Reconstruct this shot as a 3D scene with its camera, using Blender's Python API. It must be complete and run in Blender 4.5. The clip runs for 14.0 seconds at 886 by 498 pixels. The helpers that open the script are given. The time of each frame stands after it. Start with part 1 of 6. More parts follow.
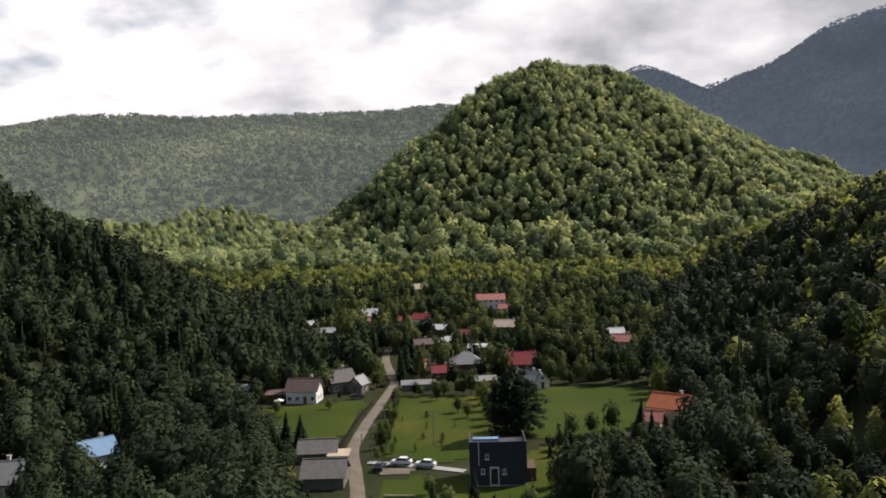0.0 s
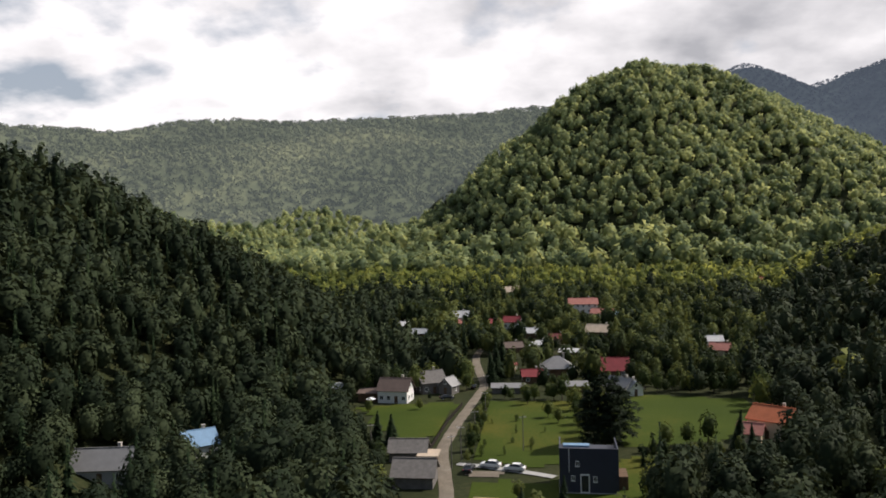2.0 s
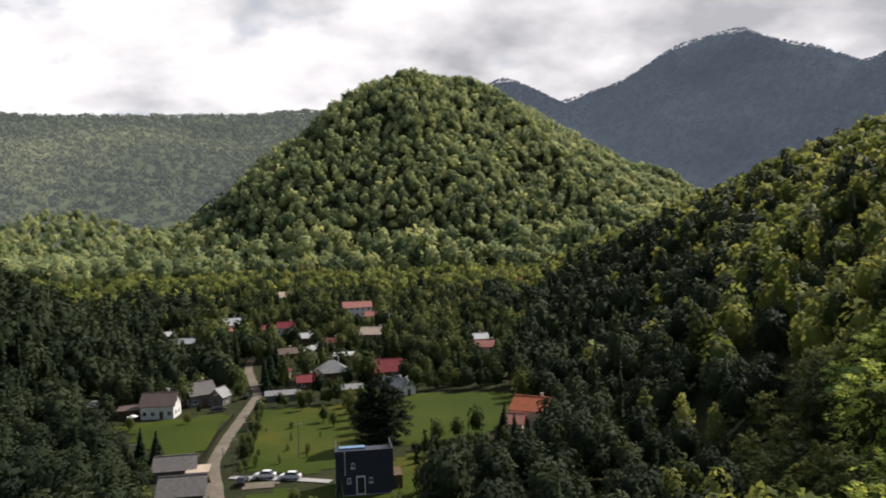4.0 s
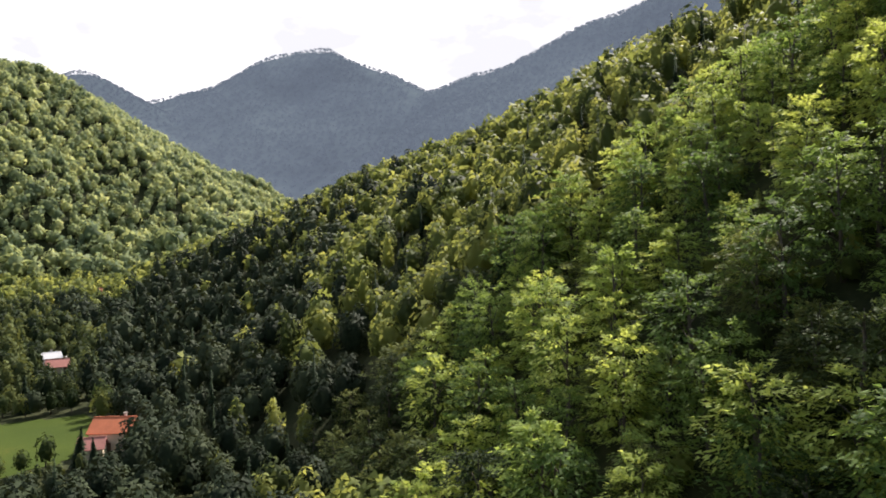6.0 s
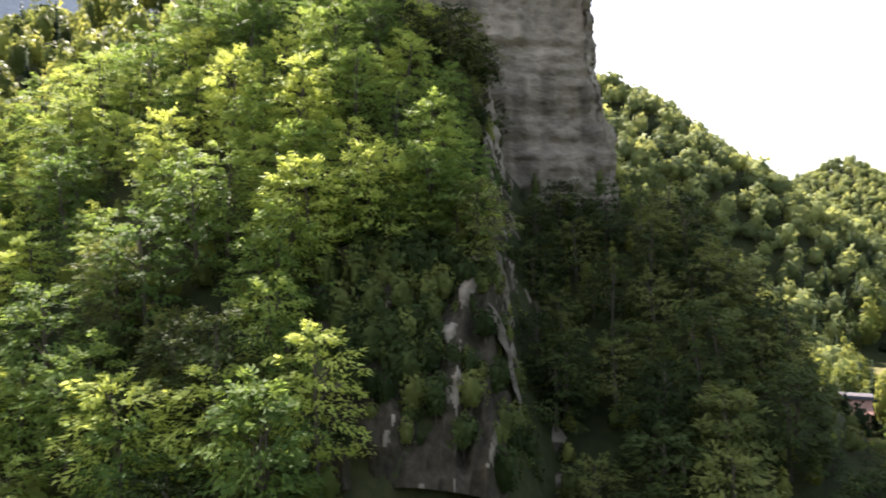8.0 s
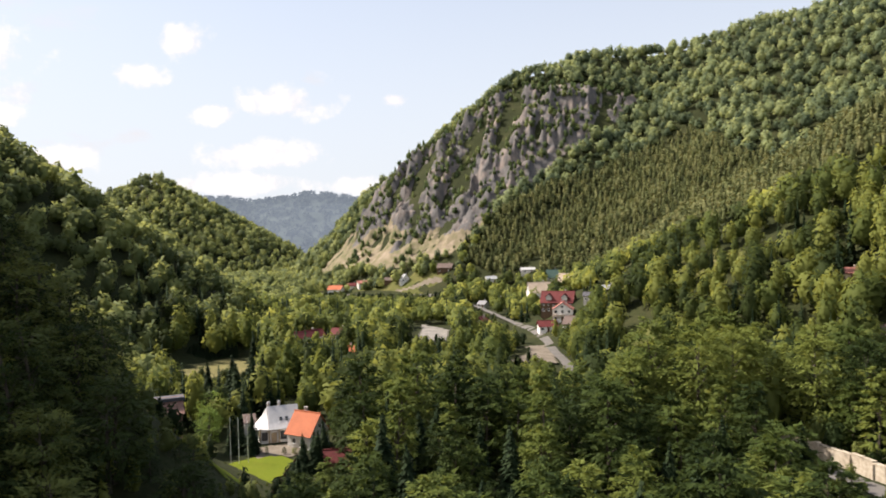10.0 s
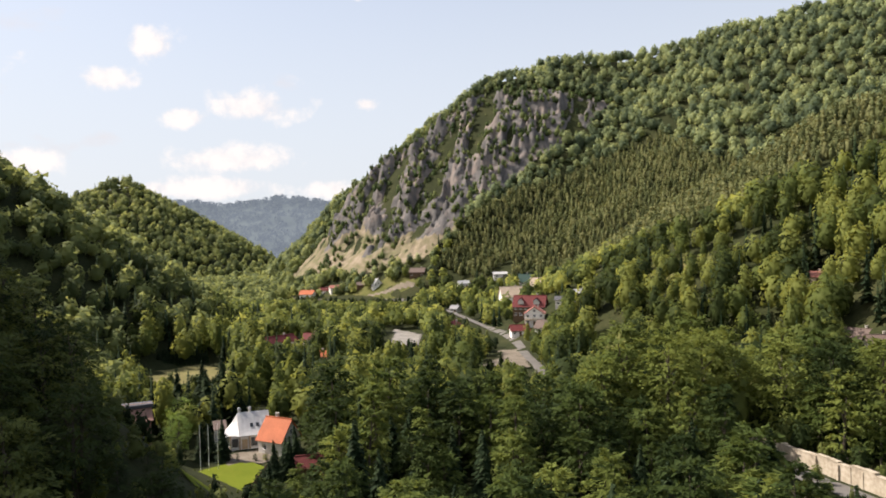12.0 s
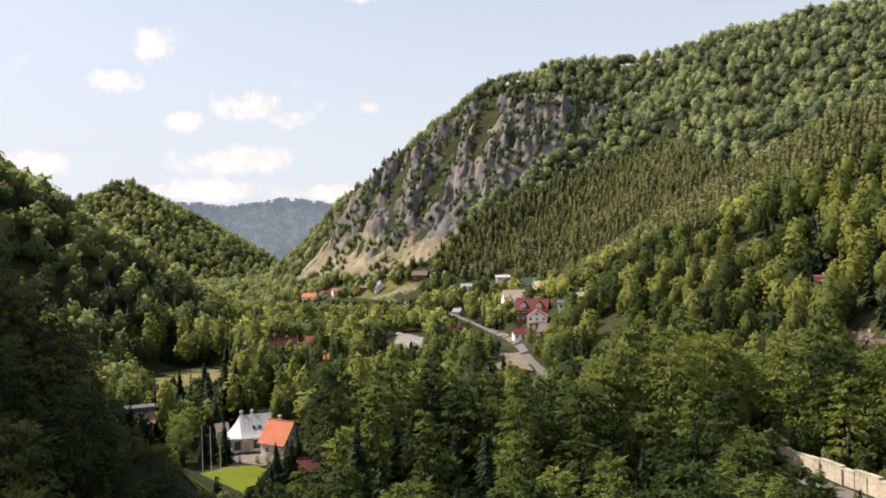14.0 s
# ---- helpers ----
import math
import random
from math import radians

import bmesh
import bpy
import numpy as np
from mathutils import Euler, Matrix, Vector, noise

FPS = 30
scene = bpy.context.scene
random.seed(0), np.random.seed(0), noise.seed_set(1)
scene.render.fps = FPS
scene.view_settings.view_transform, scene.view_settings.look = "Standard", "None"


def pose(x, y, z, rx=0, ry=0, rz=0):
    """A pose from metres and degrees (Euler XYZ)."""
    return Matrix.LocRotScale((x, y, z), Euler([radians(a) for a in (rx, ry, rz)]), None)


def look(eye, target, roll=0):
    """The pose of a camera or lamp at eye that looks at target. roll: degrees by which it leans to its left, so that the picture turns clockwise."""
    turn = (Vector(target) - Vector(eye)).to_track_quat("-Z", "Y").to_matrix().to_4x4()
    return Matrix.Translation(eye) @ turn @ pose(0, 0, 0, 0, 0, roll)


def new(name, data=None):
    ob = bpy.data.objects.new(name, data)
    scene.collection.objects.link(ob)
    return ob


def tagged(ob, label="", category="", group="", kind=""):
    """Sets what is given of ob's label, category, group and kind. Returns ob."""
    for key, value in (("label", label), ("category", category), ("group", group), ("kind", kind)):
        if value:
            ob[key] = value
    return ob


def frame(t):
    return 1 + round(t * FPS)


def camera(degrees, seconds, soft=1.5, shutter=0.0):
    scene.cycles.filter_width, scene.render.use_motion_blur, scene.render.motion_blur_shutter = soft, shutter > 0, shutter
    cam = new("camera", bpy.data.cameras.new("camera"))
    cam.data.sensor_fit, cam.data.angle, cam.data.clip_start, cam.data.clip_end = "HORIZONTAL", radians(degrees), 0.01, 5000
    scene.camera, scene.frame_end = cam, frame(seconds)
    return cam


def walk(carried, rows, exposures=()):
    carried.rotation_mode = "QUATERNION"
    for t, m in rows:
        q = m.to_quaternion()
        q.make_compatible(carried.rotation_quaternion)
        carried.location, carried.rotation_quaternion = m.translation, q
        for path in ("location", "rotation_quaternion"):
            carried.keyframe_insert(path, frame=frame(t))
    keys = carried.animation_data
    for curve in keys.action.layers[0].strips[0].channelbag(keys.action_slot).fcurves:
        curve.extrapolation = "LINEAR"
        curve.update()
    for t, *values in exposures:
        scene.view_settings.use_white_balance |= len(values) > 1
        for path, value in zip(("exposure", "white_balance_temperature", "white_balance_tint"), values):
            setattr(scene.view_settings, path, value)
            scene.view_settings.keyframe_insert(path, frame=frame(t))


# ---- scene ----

# ---------------------------------------------------------------- camera
EYE = 46.0
cam = camera(59.84, 14.0, soft=1.8, shutter=0.15)
ROWS = [
    (0.0, 0.00, -0.60, 1.80), (0.5, 1.89, -0.51, 1.44), (1.0, 3.63, -0.43, 1.36), (1.5, 5.29, -0.35, 1.31), (2.0, 6.81, -0.23, 1.21),
    (2.2, 7.44, -0.19, 1.17), (2.5, 7.95, -0.18, 1.20), (4.3, -15.32, -0.39, 1.76), (4.5, -18.85, -0.44, 1.74), (5.0, -30.19, -0.48, 1.37),
    (5.3, -39.2, -0.66, 1.55), (5.5, -40.28, -0.75, 1.65), (6.0, -39.64, -0.59, 1.50), (6.3, -39.5, -0.57, 1.35), (6.5, -43.58, -0.58, 1.16), (7.0, -57.60, -0.76, 0.99), (7.5, -71.03, -0.90, 1.05),
    (8.0, -84.80, -1.01, 1.20), (8.5, -99.13, -1.09, 1.12), (9.0, -113.33, -1.24, 1.40), (9.2, -118.91, -1.28, 1.41), (9.7, -129.0, -1.25, 1.48),
    (10.3, -134.8, -1.18, 1.56), (11.3, -135.68, -1.08, 1.61), (11.5, -135.45, -1.04, 1.57), (12.0, -134.91, -0.95, 1.51), (12.5, -134.39, -0.89, 1.41), (12.8, -134.42, -0.87, 1.37), (12.9, -135.83, -0.86, 1.32),
    (13.0, -135.75, -0.85, 1.31), (13.5, -135.21, -0.78, 1.35), (14.0, -134.71, -0.72, 1.40),
]
EXPOSURES = [(0.0, 0.08, 6500, 15), (2.2, 0.03, 6500, 15), (4.5, 0.22, 6500, 15), (5.5, 0.95, 6500, 15), (6.5, 1.1, 6600, 15), (7.5, 2.12, 6700, 17), (8.0, 2.1, 6700, 17), (8.5, 0.95, 6800, 17), (9.2, 0.95, 6800, 17), (11.3, 0.8, 6800, 17), (14.0, 0.8, 6800, 17)]
walk(cam, [(t, pose(0, 0, EYE, 90 + pitch, roll, yaw)) for t, yaw, pitch, roll in ROWS], EXPOSURES)

# ---------------------------------------------------------------- daylight
SUN_AZ, SUN_EL = 64.0, 43.0

CUMULUS = [(114.6, 13.6, 1.7, 1.1), (111.7, 11.2, 1.8, 0.8), (116.7, 8.8, 1.7, 0.7), (121.3, 9.6, 3.2, 1.1), (129.5, 9.8, 0.9, 0.45), (130.1, 17.6, 2.2, 0.7), (101.0, 11.8, 4.2, 2.1),
           (103.0, 8.3, 1.8, 0.7), (120.0, 5.9, 4.6, 1.0), (118.4, 3.9, 4.6, 0.8), (126.8, 3.6, 1.8, 0.7), (106.0, 5.4, 2.8, 0.9), (109.0, 17.6, 4.4, 0.7), (92.0, 16.5, 2.5, 0.8), (145.0, 19.5, 3.0, 1.0)]


def daylight():
    world = bpy.data.worlds.new("sky")
    scene.world = world
    world.use_nodes = True
    nt = world.node_tree
    nt.nodes.clear()
    n, l = nt.nodes.new, nt.links.new
    out, bg = n("ShaderNodeOutputWorld"), n("ShaderNodeBackground")
    sky = n("ShaderNodeTexSky")
    sky.sky_type, sky.sun_disc = "NISHITA", False
    sky.sun_elevation, sky.sun_rotation = radians(SUN_EL), radians(SUN_AZ)
    sky.air_density, sky.dust_density, sky.ozone_density = 1.0, 1.2, 1.0
    tc = n("ShaderNodeTexCoord")
    sep = n("ShaderNodeSeparateXYZ")
    l(tc.outputs["Generated"], sep.inputs[0])
    up = n("ShaderNodeMath"); up.operation = "ADD"; up.inputs[1].default_value = 0.3
    l(sep.outputs["Z"], up.inputs[0])
    flat = []
    for axis in "XY":
        div = n("ShaderNodeMath"); div.operation = "DIVIDE"
        l(sep.outputs[axis], div.inputs[0]); l(up.outputs[0], div.inputs[1])
        flat.append(div)
    uv = n("ShaderNodeCombineXYZ")
    l(flat[0].outputs[0], uv.inputs[0]); l(flat[1].outputs[0], uv.inputs[1])
    tex = n("ShaderNodeTexNoise")
    tex.inputs["Scale"].default_value, tex.inputs["Detail"].default_value, tex.inputs["Roughness"].default_value = 3.4, 9.0, 0.5
    l(uv.outputs[0], tex.inputs["Vector"])
    # cloud cover grows towards the north-east, where the deck is closed
    dot = n("ShaderNodeVectorMath"); dot.operation = "DOT_PRODUCT"
    dot.inputs[1].default_value = (0.35, 0.94, 0.0)
    l(tc.outputs["Generated"], dot.inputs[0])
    cover = n("ShaderNodeMath"); cover.operation = "MULTIPLY_ADD"
    cover.inputs[1].default_value, cover.inputs[2].default_value = 0.38, -0.085
    l(dot.outputs["Value"], cover.inputs[0])
    add = n("ShaderNodeMath"); add.operation = "ADD"
    l(tex.outputs["Fac"], add.inputs[0]); l(cover.outputs[0], add.inputs[1])
    ramp = n("ShaderNodeValToRGB")
    ramp.color_ramp.elements[0].position, ramp.color_ramp.elements[1].position = 0.51, 0.66
    l(add.outputs[0], ramp.inputs[0])
    shade = n("ShaderNodeTexNoise")
    shade.inputs["Scale"].default_value, shade.inputs["Detail"].default_value = 3.6, 8.0
    l(uv.outputs[0], shade.inputs["Vector"])
    tone = n("ShaderNodeValToRGB")
    tone.color_ramp.elements[0].position, tone.color_ramp.elements[1].position = 0.3, 0.64
    tone.color_ramp.elements[0].color = (0.46, 0.47, 0.49, 1)
    tone.color_ramp.elements[1].color = (1.02, 1.01, 1.0, 1)
    # the deck is thicker and darker towards the east than over the northern hills
    thick = n("ShaderNodeVectorMath"); thick.operation = "DOT_PRODUCT"
    thick.inputs[1].default_value = (-0.3, 0.05, 0.0)
    l(tc.outputs["Generated"], thick.inputs[0])
    pale = n("ShaderNodeMath"); pale.operation = "ADD"
    l(shade.outputs["Fac"], pale.inputs[0]); l(thick.outputs["Value"], pale.inputs[1])
    l(pale.outputs[0], tone.inputs[0])
    blue = n("ShaderNodeMixRGB"); blue.blend_type = "MULTIPLY"; blue.inputs[0].default_value = 1
    blue.inputs[2].default_value = (0.1, 0.1, 0.1, 1)
    l(sky.outputs[0], blue.inputs[1])
    # summer haze whitens the low sky
    low = n("ShaderNodeMapRange"); low.interpolation_type = "SMOOTHSTEP"
    for k, value in enumerate((0.0, 0.6, 0.92, 0.3)):
        low.inputs[k + 1].default_value = value
    l(sep.outputs["Z"], low.inputs[0])
    hazy = n("ShaderNodeMixRGB"); hazy.inputs[2].default_value = (0.43, 0.485, 0.53, 1)
    l(low.outputs[0], hazy.inputs[0]); l(blue.outputs[0], hazy.inputs[1])
    mix = n("ShaderNodeMixRGB")
    l(ramp.outputs[0], mix.inputs[0]); l(hazy.outputs[0], mix.inputs[1]); l(tone.outputs[0], mix.inputs[2])
    # fair-weather cumulus: azimuth, elevation, half width and half height in degrees
    turn = n("ShaderNodeMath"); turn.operation = "ARCTAN2"
    l(sep.outputs["X"], turn.inputs[0]); l(sep.outputs["Y"], turn.inputs[1])
    rise = n("ShaderNodeMath"); rise.operation = "ARCSINE"
    l(sep.outputs["Z"], rise.inputs[0])
    at = n("ShaderNodeCombineXYZ")
    l(turn.outputs[0], at.inputs[0]); l(rise.outputs[0], at.inputs[1])
    body = None
    for az, el, wide, high in CUMULUS:
        off = n("ShaderNodeVectorMath"); off.operation = "SUBTRACT"
        off.inputs[1].default_value = (radians(az), radians(el), 0)
        l(at.outputs[0], off.inputs[0])
        size = n("ShaderNodeVectorMath"); size.operation = "MULTIPLY"
        size.inputs[1].default_value = (1 / radians(wide), 1 / radians(high), 0)
        l(off.outputs[0], size.inputs[0])
        far = n("ShaderNodeVectorMath"); far.operation = "LENGTH"
        l(size.outputs[0], far.inputs[0])
        if body is None:
            body = far.outputs["Value"]
        else:
            both = n("ShaderNodeMath"); both.operation = "SMOOTH_MIN"; both.inputs[2].default_value = 0.25
            l(body, both.inputs[0]); l(far.outputs["Value"], both.inputs[1])
            body = both.outputs[0]
    puff = n("ShaderNodeTexNoise")
    puff.inputs["Scale"].default_value, puff.inputs["Detail"].default_value, puff.inputs["Roughness"].default_value = 22.0, 7.0, 0.6
    l(at.outputs[0], puff.inputs["Vector"])
    ragged = n("ShaderNodeMath"); ragged.operation = "MULTIPLY_ADD"; ragged.inputs[1].default_value = 3.4
    l(puff.outputs["Fac"], ragged.inputs[0])
    back = n("ShaderNodeMath"); back.operation = "MULTIPLY"; back.inputs[1].default_value = -1.0
    l(body, back.inputs[0]); l(back.outputs[0], ragged.inputs[2])
    soft_edge = n("ShaderNodeMapRange"); soft_edge.interpolation_type = "SMOOTHSTEP"
    for k, value in enumerate((0.5, 1.35, 0.0, 0.92)):
        soft_edge.inputs[k + 1].default_value = value
    l(ragged.outputs[0], soft_edge.inputs[0])
    white = n("ShaderNodeValToRGB")
    white.color_ramp.elements[0].position, white.color_ramp.elements[1].position = 0.3, 0.55
    white.color_ramp.elements[0].color, white.color_ramp.elements[1].color = (0.47, 0.48, 0.5, 1), (0.6, 0.595, 0.58, 1)
    l(puff.outputs["Fac"], white.inputs[0])
    heap = n("ShaderNodeMixRGB")
    l(soft_edge.outputs[0], heap.inputs[0]); l(mix.outputs[0], heap.inputs[1]); l(white.outputs[0], heap.inputs[2])
    l(heap.outputs[0], bg.inputs[0])
    bg.inputs[1].default_value = 1.0
    l(bg.outputs[0], out.inputs[0])
    sun = new("sun", bpy.data.lights.new("sun", "SUN"))
    sun.data.energy, sun.data.angle, sun.data.color = 5.0, radians(0.6), (1.0, 0.94, 0.84)
    a, e = radians(SUN_AZ), radians(SUN_EL)
    sun.matrix_world = look((900 * math.sin(a) * math.cos(e), 900 * math.cos(a) * math.cos(e), 900 * math.sin(e)), (0, 0, 0))


daylight()


# ---------------------------------------------------------------- materials
def material(name, stops, scale=0.3, rough=0.8, bump=0.0, bump_scale=4.0, fine=0.0, fine_scale=8.0, per=None, through_light=0.0, metal=0.0, stretch=None, haze_glow=None, streak=0.0):
    """A procedural surface. stops: colours of a ramp over noise of that scale (1/m). fine: share of a second, finer noise. per: 'object' or 'island' tone changes."""
    m = bpy.data.materials.new(name)
    m.use_nodes = True
    nt = m.node_tree
    n, l = nt.nodes.new, nt.links.new
    b = nt.nodes["Principled BSDF"]
    b.inputs["Roughness"].default_value, b.inputs["Metallic"].default_value = rough, metal
    if haze_glow:
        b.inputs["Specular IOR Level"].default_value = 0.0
    elif through_light:
        # waxy leaves: a soft sheen of sky and sun
        b.inputs["Specular IOR Level"].default_value, b.inputs["Roughness"].default_value = 0.03, 0.65
    elif rough > 0.85:
        b.inputs["Specular IOR Level"].default_value = 0.08
    elif rough > 0.6:
        b.inputs["Specular IOR Level"].default_value = 0.25
    geo = n("ShaderNodeNewGeometry")
    vec = geo.outputs["Position"]
    if stretch:
        mp = n("ShaderNodeVectorMath"); mp.operation = "MULTIPLY"
        mp.inputs[1].default_value = stretch
        l(vec, mp.inputs[0])
        vec = mp.outputs[0]
    tex = n("ShaderNodeTexNoise")
    tex.inputs["Scale"].default_value, tex.inputs["Detail"].default_value = scale, 4.0
    l(vec, tex.inputs["Vector"])
    fac = tex.outputs["Fac"]
    if fine:
        t2 = n("ShaderNodeTexNoise")
        t2.inputs["Scale"].default_value, t2.inputs["Detail"].default_value = fine_scale, 3.0
        l(vec, t2.inputs["Vector"])
        mx = n("ShaderNodeMix"); mx.inputs[0].default_value = fine
        l(fac, mx.inputs[2]); l(t2.outputs["Fac"], mx.inputs[3])
        fac = mx.outputs[0]
    if per:
        src = n("ShaderNodeObjectInfo").outputs["Random"] if per == "object" else geo.outputs["Random Per Island"]
        if per == "tree":
            tn = n("ShaderNodeAttribute"); tn.attribute_name = "tone"
            src = tn.outputs["Fac"]
        mx = n("ShaderNodeMix"); mx.inputs[0].default_value = 0.55
        l(fac, mx.inputs[2]); l(src, mx.inputs[3])
        fac = mx.outputs[0]
    ramp = n("ShaderNodeValToRGB")
    cr = ramp.color_ramp
    while len(cr.elements) < len(stops):
        cr.elements.new(0.5)
    for i, c in enumerate(stops):
        cr.elements[i].position = 0.3 + 0.4 * i / max(1, len(stops) - 1)
        cr.elements[i].color = (*c, 1)
    l(fac, ramp.inputs[0])
    l(ramp.outputs[0], b.inputs["Base Color"])
    if streak:
        # water stains running down the rock
        run = n("ShaderNodeVectorMath"); run.operation = "MULTIPLY"
        run.inputs[1].default_value = (0.2, 0.2, 0.022)
        l(geo.outputs["Position"], run.inputs[0])
        t4 = n("ShaderNodeTexNoise")
        t4.inputs["Scale"].default_value, t4.inputs["Detail"].default_value = 1.0, 5.0
        l(run.outputs[0], t4.inputs["Vector"])
        edge = n("ShaderNodeMapRange")
        edge.inputs[1].default_value, edge.inputs[2].default_value, edge.inputs[4].default_value = 0.5, 0.64, streak
        l(t4.outputs["Fac"], edge.inputs[0])
        stain = n("ShaderNodeMixRGB"); stain.blend_type = "MULTIPLY"; stain.inputs[2].default_value = (0.3, 0.3, 0.33, 1)
        l(edge.outputs[0], stain.inputs[0]); l(ramp.outputs[0], stain.inputs[1])
        l(stain.outputs[0], b.inputs["Base Color"])
    if bump:
        t3 = n("ShaderNodeTexNoise")
        t3.inputs["Scale"].default_value, t3.inputs["Detail"].default_value = bump_scale, 6.0
        l(vec, t3.inputs["Vector"])
        bp = n("ShaderNodeBump"); bp.inputs["Strength"].default_value, bp.inputs["Distance"].default_value = 1.0, bump
        l(t3.outputs["Fac"], bp.inputs["Height"]); l(bp.outputs[0], b.inputs["Normal"])
    # emission stands in for aerial haze; its slow noise imitates cloud shadows
    if haze_glow:
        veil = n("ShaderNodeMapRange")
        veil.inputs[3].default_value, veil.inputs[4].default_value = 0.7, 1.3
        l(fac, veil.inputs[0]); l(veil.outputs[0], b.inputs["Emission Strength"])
        b.inputs["Emission Color"].default_value = (*haze_glow, 1)
    if through_light:
        tr = n("ShaderNodeBsdfTranslucent")
        dim = n("ShaderNodeMixRGB"); dim.blend_type = "MULTIPLY"; dim.inputs[0].default_value = 1
        dim.inputs[2].default_value = (through_light * 1.13, through_light, through_light * 0.8, 1)
        l(ramp.outputs[0], dim.inputs[1]); l(dim.outputs[0], tr.inputs[0])
        ms = n("ShaderNodeAddShader")
        l(b.outputs[0], ms.inputs[0]); l(tr.outputs[0], ms.inputs[1])
        l(ms.outputs[0], nt.nodes["Material Output"].inputs[0])
    return m


M = {}
M["beech"] = material("beech_leaves", [(0.037, 0.063, 0.017), (0.083, 0.12, 0.03), (0.154, 0.186, 0.048)], 0.09, 0.8, per="object", fine=0.45, fine_scale=0.8, through_light=1.75)
M["beech_far"] = material("woodland_leaves", [(0.03, 0.041, 0.014), (0.066, 0.083, 0.023), (0.112, 0.126, 0.035)], 0.07, 0.8, per="tree", fine=0.4, fine_scale=0.02, through_light=1.4)
# haze put into the colour: leaves of farther hills are paler and bluer
M["cone_leaves"] = material("haze_pale_hill_leaves", [(0.068, 0.092, 0.048), (0.112, 0.139, 0.067), (0.18, 0.204, 0.096)], 0.06, 0.8, per="tree", fine=0.5, fine_scale=0.012, through_light=1.2)
M["flank_leaves"] = material("haze_pale_flank_leaves", [(0.05, 0.065, 0.028), (0.084, 0.103, 0.04), (0.125, 0.144, 0.054)], 0.06, 0.8, per="tree", fine=0.5, fine_scale=0.012, through_light=1.2)
M["crag_leaves"] = material("shrub_leaves", [(0.04, 0.062, 0.025), (0.07, 0.098, 0.038), (0.11, 0.134, 0.052)], 0.09, 0.75, per="tree", through_light=0.6)
M["alder"] = material("valley_leaves", [(0.016, 0.026, 0.008), (0.042, 0.06, 0.016), (0.092, 0.112, 0.028)], 0.08, 0.8, per="object", fine=0.4, fine_scale=0.8, through_light=0.9)
M["alder_far"] = material("garden_leaves", [(0.012, 0.02, 0.009), (0.03, 0.042, 0.016), (0.072, 0.086, 0.028)], 0.1, 0.8, per="tree", through_light=0.6)
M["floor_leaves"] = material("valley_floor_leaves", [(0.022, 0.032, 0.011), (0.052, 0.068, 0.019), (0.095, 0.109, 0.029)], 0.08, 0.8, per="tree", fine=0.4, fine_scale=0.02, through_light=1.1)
# mountainside leaf colour shifted to blue-grey in place of haze
M["haze_mountain_leaves"] = material("haze_mountain_leaves", [(0.05, 0.069, 0.04), (0.09, 0.116, 0.06), (0.14, 0.165, 0.078)], 0.05, 0.8, per="tree", fine=0.4, fine_scale=0.012, through_light=1.0)
# shaded copy of the beech leaves: the slope's shade is put into colour
M["shaded_leaves"] = material("shade_toned_beech_leaves", [(0.016, 0.026, 0.009), (0.035, 0.05, 0.016), (0.077, 0.091, 0.027)], 0.09, 0.8, per="object", fine=0.45, fine_scale=0.8, through_light=0.75)
M["spruce"] = material("spruce_needles", [(0.01, 0.019, 0.009), (0.019, 0.032, 0.015), (0.032, 0.048, 0.022)], 0.3, 0.75, per="island", through_light=0.2)
M["pine"] = material("pine_needles", [(0.062, 0.075, 0.032), (0.096, 0.108, 0.044), (0.132, 0.138, 0.06)], 0.08, 0.8, per="tree", through_light=0.4)
# leaf colour darkened in place of cloud shade over hill and village
M["cloud_shade_wood"] = material("leaves_in_cloud_shade_tone", [(0.016, 0.024, 0.013), (0.025, 0.035, 0.018), (0.04, 0.052, 0.026)], 0.05, 0.85, per="tree", through_light=0.2)
# three far woods with haze painted in as bluish emission and base colour
M["haze_wood"] = material("haze_glow_woodland", [(0.05, 0.062, 0.036), (0.1, 0.112, 0.06), (0.18, 0.185, 0.09)], 0.004, 0.95, fine=0.35, fine_scale=0.02, haze_glow=(0.066, 0.076, 0.078))
M["blue_haze_wood"] = material("blue_haze_glow_woodland", [(0.014, 0.02, 0.02), (0.024, 0.033, 0.03), (0.04, 0.052, 0.04)], 0.004, 0.95, fine=0.35, fine_scale=0.03, haze_glow=(0.066, 0.08, 0.105))
M["far_haze_wood"] = material("far_haze_glow_woodland", [(0.024, 0.031, 0.027), (0.032, 0.04, 0.033), (0.046, 0.055, 0.043)], 0.0025, 0.95, fine=0.4, fine_scale=0.01, haze_glow=(0.105, 0.128, 0.158))
M["bark"] = material("bark", [(0.06, 0.05, 0.04), (0.13, 0.11, 0.09)], 3, 0.9, bump=0.02, bump_scale=9, stretch=(1, 1, 0.2))
M["ground"] = material("forest_floor_and_grass", [(0.016, 0.02, 0.009), (0.028, 0.034, 0.013), (0.05, 0.05, 0.022)], 0.05, 0.95, fine=0.4, fine_scale=0.8, bump=0.1, bump_scale=1.5)
# one grass in two painted tones: cloud shade first, then sunlight
M["lawn"] = material("shade_toned_grass", [(0.03, 0.049, 0.006), (0.043, 0.063, 0.008), (0.092, 0.086, 0.015)], 0.035, 0.95, fine=0.3, fine_scale=1.2, bump=0.04, bump_scale=5)
M["sunlit_lawn"] = material("sunlit_toned_grass", [(0.085, 0.12, 0.01), (0.115, 0.145, 0.012), (0.15, 0.16, 0.02)], 0.06, 0.95, fine=0.3, fine_scale=1.2, bump=0.04, bump_scale=5)
